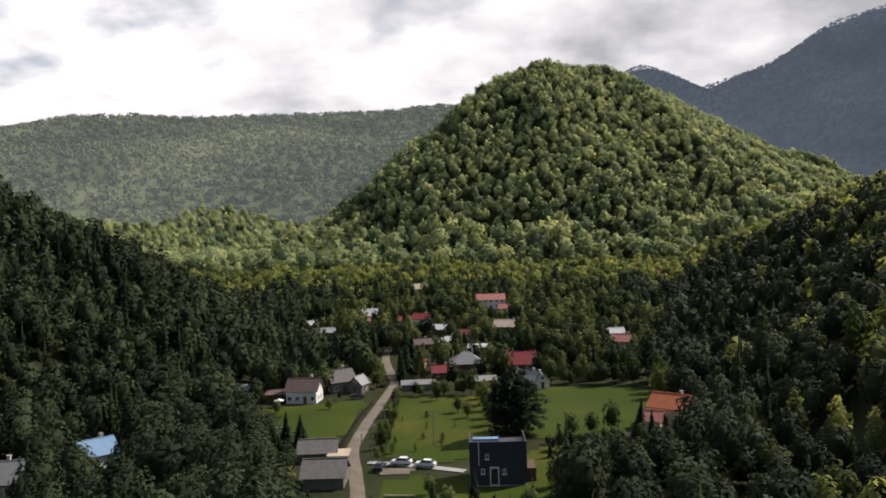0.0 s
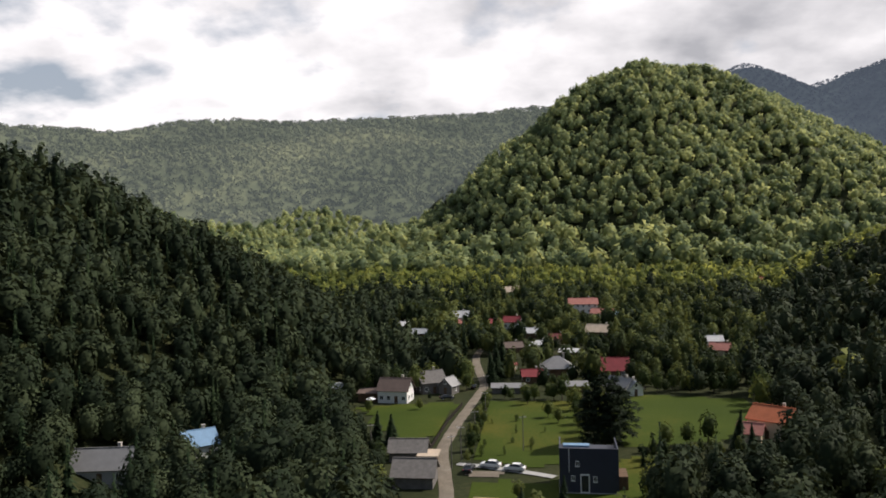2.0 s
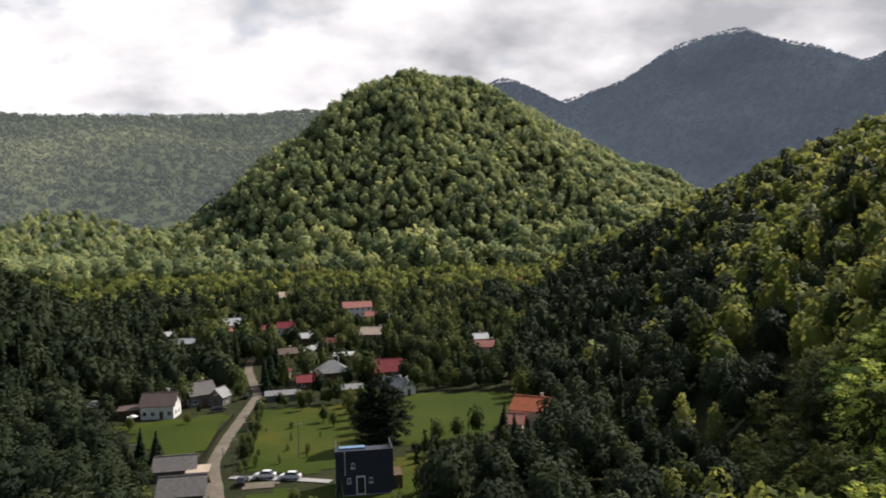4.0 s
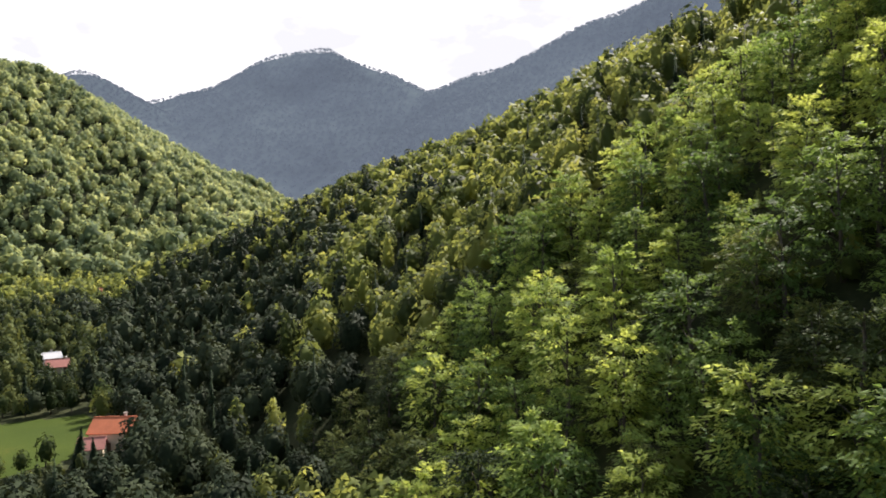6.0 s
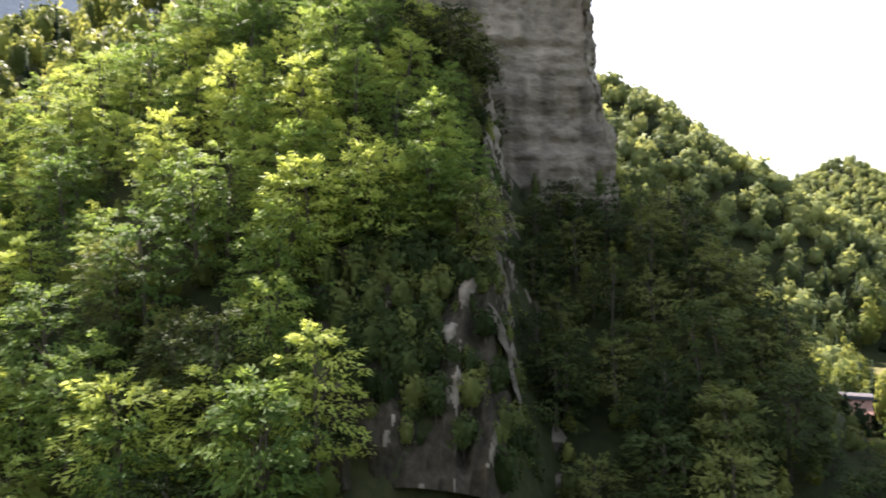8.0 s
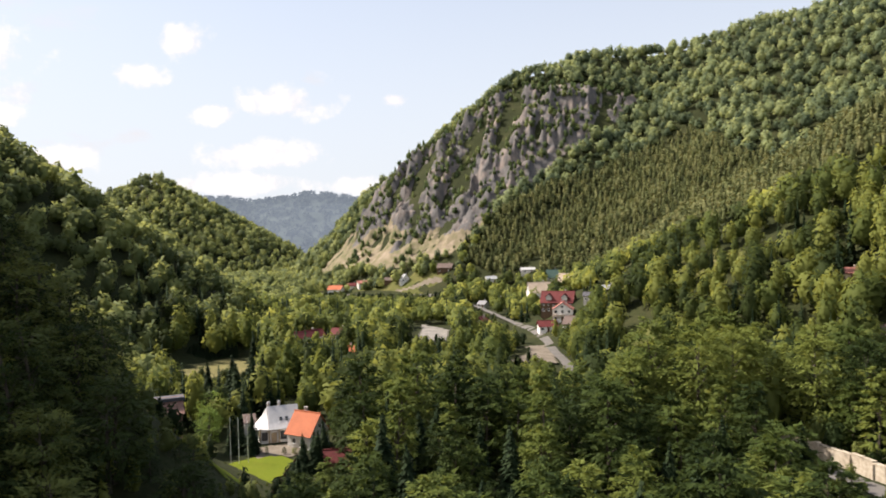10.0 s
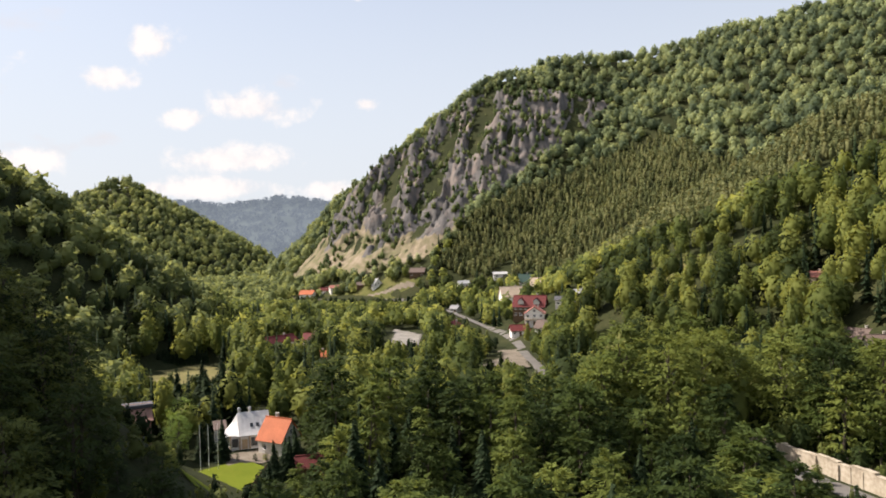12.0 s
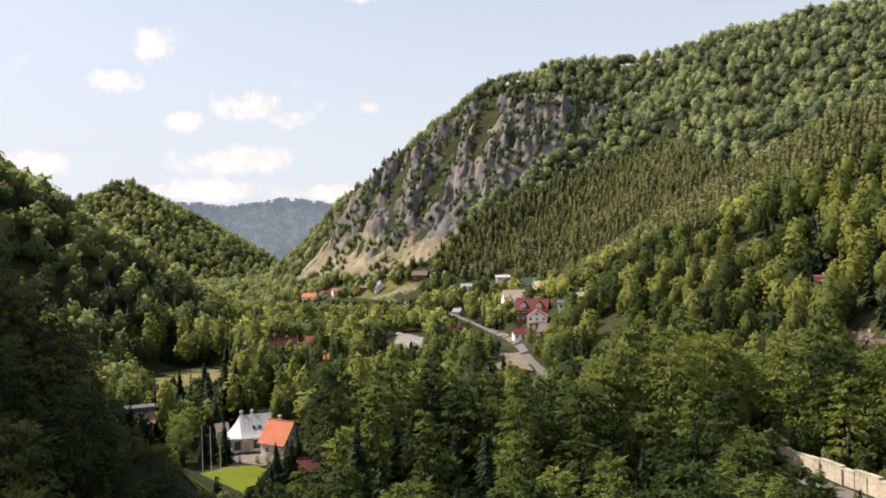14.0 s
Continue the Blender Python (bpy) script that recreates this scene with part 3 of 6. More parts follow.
def spruce_crown(seed, radius, tall, tiers, blades):
    """Drooping boughs in tiers round a straight stem, with a slim dark body."""
    r = np.random.RandomState(seed)
    vs = []
    for k in range(tiers):
        u = (k + 0.3) / tiers
        z = tall * (0.08 + 0.92 * u)
        rad = radius * (1 - u) ** 0.9 + 0.1 * radius
        for j in range(max(4, int(blades * (1 - 0.55 * u)))):
            a = r.rand() * 6.283
            ln = rad * (0.7 + 0.5 * r.rand())
            w = ln * 0.36 + 0.1
            ca, sa = math.cos(a), math.sin(a)
            z0, z1 = z + r.normal() * 0.25, z - ln * (0.25 + 0.25 * r.rand())
            vs += [(ca * ln * .1 - sa * w, sa * ln * .1 + ca * w, z0), (ca * ln, sa * ln, z1), (ca * ln * .1 + sa * w, sa * ln * .1 - ca * w, z0)]
    v = np.array(vs)
    f = np.arange(len(v)).reshape(-1, 3)
    k = 6
    ring = np.array([(math.cos(6.283 * i / k) * radius * .4, math.sin(6.283 * i / k) * radius * .4, tall * .06) for i in range(k)] + [(0, 0, tall * .97)])
    body = np.array([(i, (i + 1) % k, k) for i in range(k)])
    return np.concatenate([v, ring]), np.concatenate([f, body + len(v)])


def strew(name, templates, spots, mat, label, seed=0):
    """One mesh of many small trees, for woods that nobody could count. spots: x, y, z, scale."""
    r = np.random.RandomState(seed)
    which = r.randint(0, len(templates), len(spots))
    vv, ff, tt, nn, off = [], [], [], [], 0
    for k, (tv, tf) in enumerate(templates):
        p = spots[which == k]
        if not len(p):
            continue
        tn, tf = crown_normals(tv, tf)
        a = r.rand(len(p)) * 6.283
        ca, sa = np.cos(a)[:, None], np.sin(a)[:, None]
        s = p[:, 3:4]
        sz = s * (0.85 + 0.3 * r.rand(len(p), 1))
        x = (tv[None, :, 0] * ca - tv[None, :, 1] * sa) * s + p[:, 0:1]
        y = (tv[None, :, 0] * sa + tv[None, :, 1] * ca) * s + p[:, 1:2]
        z = tv[None, :, 2] * sz + p[:, 2:3]
        vv.append(np.stack([x, y, z], -1).reshape(-1, 3))
        nn.append(np.stack([tn[None, :, 0] * ca - tn[None, :, 1] * sa, tn[None, :, 0] * sa + tn[None, :, 1] * ca, tn[None, :, 2] + 0 * ca], -1).reshape(-1, 3))
        ff.append((tf[None] + (np.arange(len(p)) * len(tv))[:, None, None] + off).reshape(-1, tf.shape[1]))
        tt.append(np.repeat(r.rand(len(p)), len(tv)))
        off += len(p) * len(tv)
    if not vv:
        return None
    ob = new(name, mesh_of(name, np.concatenate(vv), np.concatenate(ff), [mat], True, tone=np.concatenate(tt), normals=np.concatenate(nn)))
    return tagged(ob, label, "woods", kind="stuff")


def jitter_grid(x0, x1, y0, y1, step, seed, amount=0.85):
    r = np.random.RandomState(seed)
    gx, gy = np.meshgrid(np.arange(x0, x1, float(step)), np.arange(y0, y1, float(step)), indexing="ij")
    p = np.stack([gx.ravel(), gy.ravel()], 1)
    p[:, 0] += (np.arange(len(p)) % 2) * step * 0.5
    return p + (r.rand(*p.shape) - 0.5) * step * amount


def azimuth(p):
    return np.degrees(np.arctan2(p[:, 0], p[:, 1]))


def inside(p, poly):
    """Which points lie in the polygon."""
    ok = np.zeros(len(p), bool)
    q = list(poly)
    for (ax, ay), (bx, by) in zip(q, q[1:] + q[:1]):
        cross = ((ay > p[:, 1]) != (by > p[:, 1])) & (p[:, 0] < (bx - ax) * (p[:, 1] - ay) / ((by - ay) or 1e-9) + ax)
        ok ^= cross
    return ok


# ---------------------------------------------------------------- plan of open ground
ROCK_ZONE = [(620, -405), (612, -440), (600, -470), (590, -490), (540, -505), (510, -530), (476, -560), (410, -566), (372, -590), (376, -522), (392, -482), (395, -439), (404, -404), (413, -388), (471, -374), (560, -384)]
PINE_ZONE = [(392, -386), (396, -419), (371, -468), (345, -515), (298, -540), (230, -480), (180, -470), (120, -480), (90, -340), (123, -316), (150, -300), (190, -300), (289, -380), (350, -384)]
VILLAGE = [(-24, 238), (60, 238), (95, 330), (100, 480), (-30, 500), (-70, 380), (-66, 330), (-26, 300)]
CLEAR = [
    [(-56, 214), (-26, 230), (-20, 226), (-22, 166), (-36, 168), (-48, 205)],
    [(-28, 128), (-26, 300), (-16, 300), (-8, 238), (6, 236), (28, 240), (60, 232), (60, 200), (50, 180), (20, 172), (17, 132)],
    [(118, -60), (118, -67), (133, -83), (138, -93), (150, -97), (168, -96), (166, -80), (148, -70), (132, -62)],
    [(148, -194), (180, -226), (224, -263), (284, -305), (332, -336), (336, -330), (288, -297), (228, -254), (186, -217), (155, -190)],
    [(182, -194), (162, -205), (176, -222), (198, -238), (202, -228), (190, -212)],
    [(238, -205), (258, -215), (296, -250), (276, -260), (240, -232)],
    [(16, -122), (60, -146), (76, -156), (70, -162), (18, -136)],
    [(272, -116), (274, -142), (246, -142), (228, -121), (244, -106)],
    [(146, -222), (142, -226), (149, -240), (164, -241), (158, -230)],
    [(385, -366), (460, -340), (530, -336), (530, -344), (470, -354), (410, -374)],
]
HOUSE_SPOTS = []


def part(name, data, parent, label=""):
    """Hangs a mesh under a thing or a part."""
    ob = new(name, data)
    ob.parent = parent
    if label:
        ob["label"] = label
    return ob


class Shape:
    """Gathers faces for one mesh."""

    def __init__(self):
        self.v, self.f = [], []

    def face(self, *pts):
        i = len(self.v)
        self.v += pts
        self.f.append(tuple(range(i, i + len(pts))))
        return self

    def box(self, x0, x1, y0, y1, z0, z1, m=None):
        c = [Vector((x, y, z)) for x in (x0, x1) for y in (y0, y1) for z in (z0, z1)]
        if m is not None:
            c = [m @ p for p in c]
        i = len(self.v)
        self.v += [tuple(p) for p in c]
        self.f += [tuple(i + k for k in q) for q in ((0, 1, 3, 2), (4, 6, 7, 5), (0, 4, 5, 1), (2, 3, 7, 6), (0, 2, 6, 4), (1, 5, 7, 3))]
        return self

    def tube(self, x, y, z0, z1, r0, r1, k=10):
        i = len(self.v)
        for z, r in ((z0, r0), (z1, r1)):
            self.v += [(x + math.cos(6.2832 * j / k) * r, y + math.sin(6.2832 * j / k) * r, z) for j in range(k)]
        self.f += [(i + j, i + (j + 1) % k, i + k + (j + 1) % k, i + k + j) for j in range(k)] + [tuple(range(i + k, i + 2 * k))]
        return self

    def slab(self, a, b, c, d, t):
        """A plate of thickness t under the corners a b c d."""
        n = (Vector(b) - Vector(a)).cross(Vector(d) - Vector(a)).normalized() * t
        top = [Vector(p) for p in (a, b, c, d)]
        low = [p - n for p in top]
        i = len(self.v)
        self.v += [tuple(p) for p in top + low]
        self.f += [tuple(i + k for k in q) for q in ((0, 1, 2, 3), (7, 6, 5, 4), (0, 4, 5, 1), (1, 5, 6, 2), (2, 6, 7, 3), (3, 7, 4, 0))]
        return self

    def mesh(self, name, *mats):
        me = bpy.data.meshes.new(name)
        me.from_pydata([tuple(p) for p in self.v], [], self.f)
        for m in mats:
            me.materials.append(m)
        return me


# ---------------------------------------------------------------- roads, lawns and water
def ribbon(name, pts, width, mat, label, lift=0.04, crown=0.05):
    """A road along the points, laid on the ground, with worn uneven edges."""
    r = random.Random(len(pts))
    line = []
    for (ax, ay), (bx, by) in zip(pts, pts[1:]):
        n = max(2, int(math.hypot(bx - ax, by - ay) / 3))
        line += [(ax + (bx - ax) * k / n, ay + (by - ay) * k / n) for k in range(n)]
    line.append(pts[-1])
    line = np.array(line)
    for _ in range(3):
        line[1:-1] = (line[:-2] + 2 * line[1:-1] + line[2:]) / 4
    t = np.gradient(line, axis=0)
    t /= np.linalg.norm(t, axis=1, keepdims=True)
    nrm = np.stack([-t[:, 1], t[:, 0]], 1)
    v, f = [], []
    for i, (p, q) in enumerate(zip(line, nrm)):
        w = width / 2
        for k, s in enumerate((-1, -0.5, 0.5, 1)):
            e = p + q * s * w * (1 + (r.uniform(-0.08, 0.08) if abs(s) == 1 else 0))
            v.append((e[0], e[1], float(height(e[0], e[1])) + lift + (crown if abs(s) < 1 else 0)))
        if i:
            b = 4 * i
            f += [(b - 4 + k, b - 3 + k, b + 1 + k, b + k) for k in range(3)]
    ob = new(name, mesh_of(name, v, f, [mat], True))
    return tagged(ob, label, name.split("_")[-1], kind="structure")


def patch(name, poly, mat, label, lift=0.05, step=2.5, rough=0.06):
    """A piece of open ground with an uneven outline, draped over the terrain."""
    p = np.array(poly, float)
    x0, y0, x1, y1 = *p.min(0) - 3, *p.max(0) + 3
    gx, gy = np.meshgrid(np.arange(x0, x1, step), np.arange(y0, y1, step), indexing="ij")
    q = np.stack([gx.ravel(), gy.ravel()], 1)
    w = q + np.stack([wobble(q[:, 0], q[:, 1], 9), wobble(q[:, 1], q[:, 0], 9, 3)], 1) * 1.2
    ok = inside(w, poly).reshape(gx.shape)
    cell = ok[:-1, :-1] & ok[1:, :-1] & ok[1:, 1:] & ok[:-1, 1:]
    i = np.arange(gx.size).reshape(gx.shape)
    f = np.stack([i[:-1, :-1], i[1:, :-1], i[1:, 1:], i[:-1, 1:]], -1)[cell]
    z = height(gx, gy) + lift + rough * (wobble(gx, gy, 4, 5) + 1)
    used, f = np.unique(f, return_inverse=True)
    v = np.stack([gx.ravel(), gy.ravel(), z.ravel()], 1)[used]
    ob = new(name, mesh_of(name, v, f.reshape(-1, 4), [mat], True))
    return tagged(ob, label, name.split("_")[-1], kind="structure")


ribbon("village_road", [(-14, 110), (-17, 140), (-19, 154), (-22, 171), (-21, 196), (-19, 224), (-17, 250), (-20, 271), (-23, 290), (-24, 304), (-22, 330)], 2.9, M["gravel"], "pale unpaved gravel road through the village", 0.06)
ribbon("house_drive", [(-17, 161), (-11, 158.6), (-3, 156), (3, 152.5)], 2.2, M["concrete"], "light concrete drive to the dark house", 0.16)
patch("parking_gravel", [(-16, 158), (-6, 157), (-9, 151), (-15, 152)], M["gravel"], "bare gravel patch beside the drive", 0.1, 1.0, 0.02)
patch("meadow_lawn", [(-54, 216), (-44, 221), (-25, 226), (-21, 222), (-25, 172), (-34, 176), (-46, 202)], M["lawn"], "mown green lawn of the white house")
patch("orchard_lawn", [(-15, 228), (13.5, 227), (13, 164), (-2, 157), (-16, 163)], M["lawn"], "green orchard grass beside the road")
patch("front_lawn", [(-15, 150.5), (2, 151), (6, 160), (24, 174), (31, 160), (20, 134), (-14, 134)], M["lawn"], "green lawn in front of the dark house", 0.03)
patch("field_lawn", [(24, 238), (60, 232), (62, 214), (46, 182), (22, 174), (12, 180), (12, 230)], M["lawn"], "bright green hay meadow with a dry patch")
patch("villa_lawn", [(147, -70), (142, -84.5), (136, -83.5), (128, -75.5), (118, -66), (117, -58), (132, -59)], M["sunlit_lawn"], "bright green garden lawn by the villa", 0.3, 1.5)
patch("forecourt_gravel", [(140, -83), (143.5, -77.5), (152, -82), (150, -89), (143, -89.5), (138.5, -87)], M["gravel"], "pale paved forecourt of the villa", 0.1, 1.0, 0.02)
patch("dry_meadow", [(271, -116), (273, -141), (246, -140), (230, -121), (244, -107)], M["dry"], "dry straw-coloured meadow among trees")
patch("slope_meadow", [(143, -221), (138, -228), (148, -240), (163, -240), (158, -228)], M["dry_green"], "yellow-green meadow on the lower slope", 0.4)
patch("terrace_meadow", [(178, -270), (155, -282), (128, -276), (136, -262), (160, -262)], M["dry_green"], "dry grass strip above the village")
ribbon("valley_road", [(120, -150), (150, -192), (164, -208), (180, -222), (199, -240), (223, -259), (257, -284), (283, -301), (330, -332), (390, -362), (460, -346), (540, -340)], 3.4, M["asphalt"], "grey asphalt road through the lower village", 0.75)
patch("gravel_lot", [(182, -196), (164, -205), (176, -220), (196, -236), (200, -228), (188, -214)], M["gravel"], "pale gravel lot beside the road", 0.65, 1.5, 0.02)
patch("river_gravel", [(246, -212), (238, -222), (262, -248), (292, -256), (286, -246), (262, -226)], M["river"], "grey river bed with shallow water and pebbles", 0.15, 2, 0.08)
patch("far_river_gravel", [(520, -336), (470, -338), (440, -357), (404, -367), (392, -372), (412, -372), (470, -347), (520, -342)], M["gravel"], "pale gravel bank along the far road", 0.25, 1.5, 0.03)
patch("verge_meadow", [(385, -366), (460, -341), (530, -337), (530, -350), (470, -366), (410, -380)], M["dry_green"], "yellow-green verge along the far road", 0.1, 3)
ribbon("wall_road", [(4, -119), (24, -130), (42, -140), (58, -148.5), (74, -157)], 5.0, M["asphalt"], "asphalt road under the pale retaining wall", 0.1)


def retaining_wall():
    """The pale stone wall above the road, in bays, with a coping."""
    a, b = Vector((22, -133.5, 0)), Vector((70, -159.5, 0))
    run = (b - a).normalized()
    m = Matrix((( run.x, -run.y, 0, a.x), (run.y, run.x, 0, a.y), (0, 0, 1, -0.3), (0, 0, 0, 1)))
    wall = new("retaining_wall")
    tagged(wall, "pale stone retaining wall above the road", "wall", kind="structure")
    ln = (b - a).length
    n = 20
    r = random.Random(4)
    for k in range(n):
        h = 4.1 - 1.5 * k / n + r.uniform(-0.45, 0.35)
        x0, x1, y1 = k * ln / n + .03, (k + 1) * ln / n - .03, r.uniform(-0.12, 0.12)
        panel = part("wall_panel", Shape().box(x0, x1, -0.8, y1, 0, h, m).mesh("wall_panel", M["wall_stone"]), wall)
        part("coping", Shape().box(x0, x1, -0.9, y1 + 0.1, h, h + 0.2, m).mesh("coping", M["wall_stone"]), panel)
        if k % 2:
            part("pier", Shape().box(x0 - .2, x0 + .2, y1, y1 + 0.3, 0, h - 0.3, m).mesh("pier", M["wall_stone"]), panel)


retaining_wall()


# ---------------------------------------------------------------- rock
def rock_tower():
    """The limestone tower at the spur's end: a leaning wall with ledges, cracks and overhangs."""
    plan = np.array([(141, 30), (140.5, 18), (141.5, 8), (144.5, 0), (147.5, -9), (149, -16.5), (151, -20), (156, -21.5), (170, -21.5), (190, -19), (215, -15)], float)
    seg = np.hypot(*np.diff(plan, axis=0).T)
    s = np.concatenate([[0], np.cumsum(seg)])
    nu, nv = 190, 130
    su = np.linspace(0, s[-1], nu)
    px, py = np.interp(su, s, plan[:, 0]), np.interp(su, s, plan[:, 1])
    tx, ty = np.gradient(px), np.gradient(py)
    ln = np.hypot(tx, ty)
    nx, ny = ty / ln, -tx / ln
    v = np.zeros((nu, nv, 3))
    zz = np.linspace(40, 116, nv)
    for i in range(nu):
        for j, z in enumerate(zz):
            lean = 0.14 * (z - 53)
            p = Vector((px[i] * 0.5, py[i] * 0.5, z * 0.5))
            ledge = noise.noise((0.02 * px[i] + 3, 0.02 * py[i], z * 0.42)) * 1.0 + noise.noise((0.06 * px[i], 0.06 * py[i] + 9, z * 1.3)) * 0.5
            crack = -abs(noise.noise((px[i] * 0.22, py[i] * 0.22, z * 0.03))) ** 0.6 * 1.3
            lump = noise.noise(p * 0.25) * 2.2 + noise.noise(p * 0.9) * 0.8 + noise.noise(p * 2.6) * 0.35
            o = ledge + crack + lump - lean
            v[i, j] = (px[i] - nx[i] * -o, py[i] - ny[i] * -o, z)
    i = np.arange(nu * nv).reshape(nu, nv)
    f = np.stack([i[:-1, :-1], i[1:, :-1], i[1:, 1:], i[:-1, 1:]], -1).reshape(-1, 4)
    vv = v.reshape(-1, 3)
    ob = new("rock_tower", mesh_of("rock_tower", vv, f, [M["rock"]], False))
    tagged(ob, "tall grey-brown limestone cliff with ledges and dark streaks", "cliff", kind="structure")


rock_tower()


def rock_rib():
    """The bare wall where the lit slope breaks off towards the shaded one."""
    nu, nv = 100, 40
    x, off = np.meshgrid(np.linspace(94, 143, nu), np.linspace(-0.6, 8.5, nv), indexing="ij")
    y = 0.035 * x - off
    z = height(x, y)
    v, o = np.zeros((nu, nv, 3)), np.zeros((nu, nv))
    for i in range(nu):
        for j in range(nv):
            c = (x[i, j], z[i, j])
            o[i, j] = noise.noise((c[0] * 0.3, c[1] * 0.06, 3)) * 1.8 + noise.noise((c[0] * 0.8, c[1] * 0.5, 5)) * 0.9 + noise.noise((c[0] * 2, c[1] * 1.6, 8)) * 0.35
            q = o[i, j] + 0.5
            v[i, j] = (x[i, j] - 0.4 * q, y[i, j] - 0.9 * q, z[i, j] + 0.2 * q)
    i = np.arange(nu * nv).reshape(nu, nv)
    f = np.stack([i[:-1, :-1], i[1:, :-1], i[1:, 1:], i[:-1, 1:]], -1).reshape(-1, 4)
    ob = new("rock_rib", mesh_of("rock_rib", v.reshape(-1, 3), f, [M["earth"], M["rock"]], False, (o[:-1, :-1].ravel() > 0.15).astype(int)))
    tagged(ob, "bare grey rock wall between the lit and shaded slopes", "cliff", kind="structure")


rock_rib()


def rock_hollow():
    """The steep broken face under the slope's edge: shaded earth with pale rock fins."""
    nu, nv = 120, 70
    aa, dd = np.meshgrid(np.radians(np.linspace(75.2, 91.5, nu)), np.linspace(76, 101.5, nv), indexing="ij")
    x, y = np.sin(aa) * dd, np.cos(aa) * dd
    z = height(x, y)
    v, o = np.zeros((nu, nv, 3)), np.zeros((nu, nv))
    for i in range(nu):
        deg = math.degrees(aa[i, 0])
        for j in range(nv):
            run = (aa[i, j] * 95, z[i, j])
            fin = 0.5 - abs(noise.noise((run[0] * 0.3 - run[1] * 0.07, run[1] * 0.05, 4.2))) * 2.4
            near = max(0.0, 1 - abs(deg - 87.4 + 0.09 * (44 - z[i, j])) / 3.0)
            o[i, j] = max(fin, -0.4) * 3.2 * near + noise.noise((run[0] * 0.25, run[1] * 0.22, 1)) * 2.6 + noise.noise((run[0] * 0.7, run[1] * 0.6, 7)) * 1.1 + noise.noise((run[0] * 2.0, run[1] * 1.8, 3)) * 0.4
            q = o[i, j] + 0.6
            v[i, j] = (x[i, j] - math.sin(aa[i, j]) * q, y[i, j] - math.cos(aa[i, j]) * q, z[i, j] + 0.35 * q)
    i = np.arange(nu * nv).reshape(nu, nv)
    f = np.stack([i[:-1, :-1], i[1:, :-1], i[1:, 1:], i[:-1, 1:]], -1).reshape(-1, 4)
    ob = new("rock_hollow", mesh_of("rock_hollow", v.reshape(-1, 3), f, [M["earth"], M["rock"]], False, (o[:-1, :-1].ravel() > 1.5).astype(int)))
    tagged(ob, "shaded earth bank with pale rock fins under the trees", "cliff", kind="structure")


rock_hollow()


def outcrop(x, y, w, h, lean, seed):
    """A fin of bare rock standing out of the slope."""
    bm = bmesh.new()
    bmesh.ops.create_icosphere(bm, subdivisions=4, radius=1)
    for q in bm.verts:
        n = noise.noise(q.co * 1.4 + Vector((seed, 0, 0))) * 0.45 + noise.noise(q.co * 3.2 + Vector((0, seed, 0))) * 0.3 + noise.noise(q.co * 8) * 0.12
        q.co *= 1 + n
        q.co = Vector((q.co.x * w * 0.6 + q.co.z * lean, q.co.y * w, q.co.z * h))
    me = bpy.data.meshes.new("rock_outcrop")
    bm.to_mesh(me); bm.free()
    me.materials.append(M["rock"])
    ob = new("rock_outcrop", me)
    ob.matrix_basis = pose(x, y, float(height(x, y)), 0, 0, seed * 37)
    tagged(ob, "bare grey rock fin on the shaded slope", "rock", "rock outcrops on the spur", kind="structure")


for k, (x, y, w, h) in enumerate([(100, -1.5, 1.6, 4), (108, -2.5, 1.8, 5), (119, -2.5, 2.2, 5)]):
    outcrop(x, y, w, h, 0.8, k + 1)


def edge_distance(p, poly):
    """Distance of points from a polygon's outline."""
    best = np.full(len(p), 1e9)
    for (ax, ay), (bx, by) in zip(poly, poly[1:] + poly[:1]):
        dx, dy = bx - ax, by - ay
        u = np.clip(((p[:, 0] - ax) * dx + (p[:, 1] - ay) * dy) / (dx * dx + dy * dy), 0, 1)
        best = np.minimum(best, np.hypot(p[:, 0] - ax - u * dx, p[:, 1] - ay - u * dy))
    return best


def crag_rise(p):
    """How far the bare rock stands out over the slope: ribs, gullies and ledges, fading at its rim."""
    z = height(p[:, 0], p[:, 1])
    up = np.clip((z - 22) / 40, 0.08, 1) * np.clip(edge_distance(p, ROCK_ZONE) / 16, 0, 1)
    out = np.zeros(len(p))
    for k, (x, y) in enumerate(p):
        c, f = 0.82 * x + 0.57 * y, 0.82 * y - 0.57 * x
        rib = 0.5 - abs(noise.noise((c * 0.05, f * 0.01, 1.7))) * 2
        rib2 = 0.5 - abs(noise.noise((c * 0.13, f * 0.028, 8.1))) * 2
        ledge = noise.noise((c * 0.03, f * 0.09, 5.5))
        rib3 = 0.5 - abs(noise.noise((c * 0.27, f * 0.05, 3.3))) * 2
        step = (f * 0.055 + noise.noise((c * 0.02, f * 0.02, 6)) * 1.5) % 1.0
        out[k] = rib * 10 + rib2 * 7 + rib3 * 3.5 + ledge * 5 - 5 * step ** 3 + noise.noise((x * 0.07, y * 0.07, z[k] * 0.03)) * 5 + noise.noise((c * 0.34, f * 0.14, 4)) * 2.5 + noise.noise((x * 0.6, y * 0.6, 2)) * 1.2
    return (out + 2.0) * up


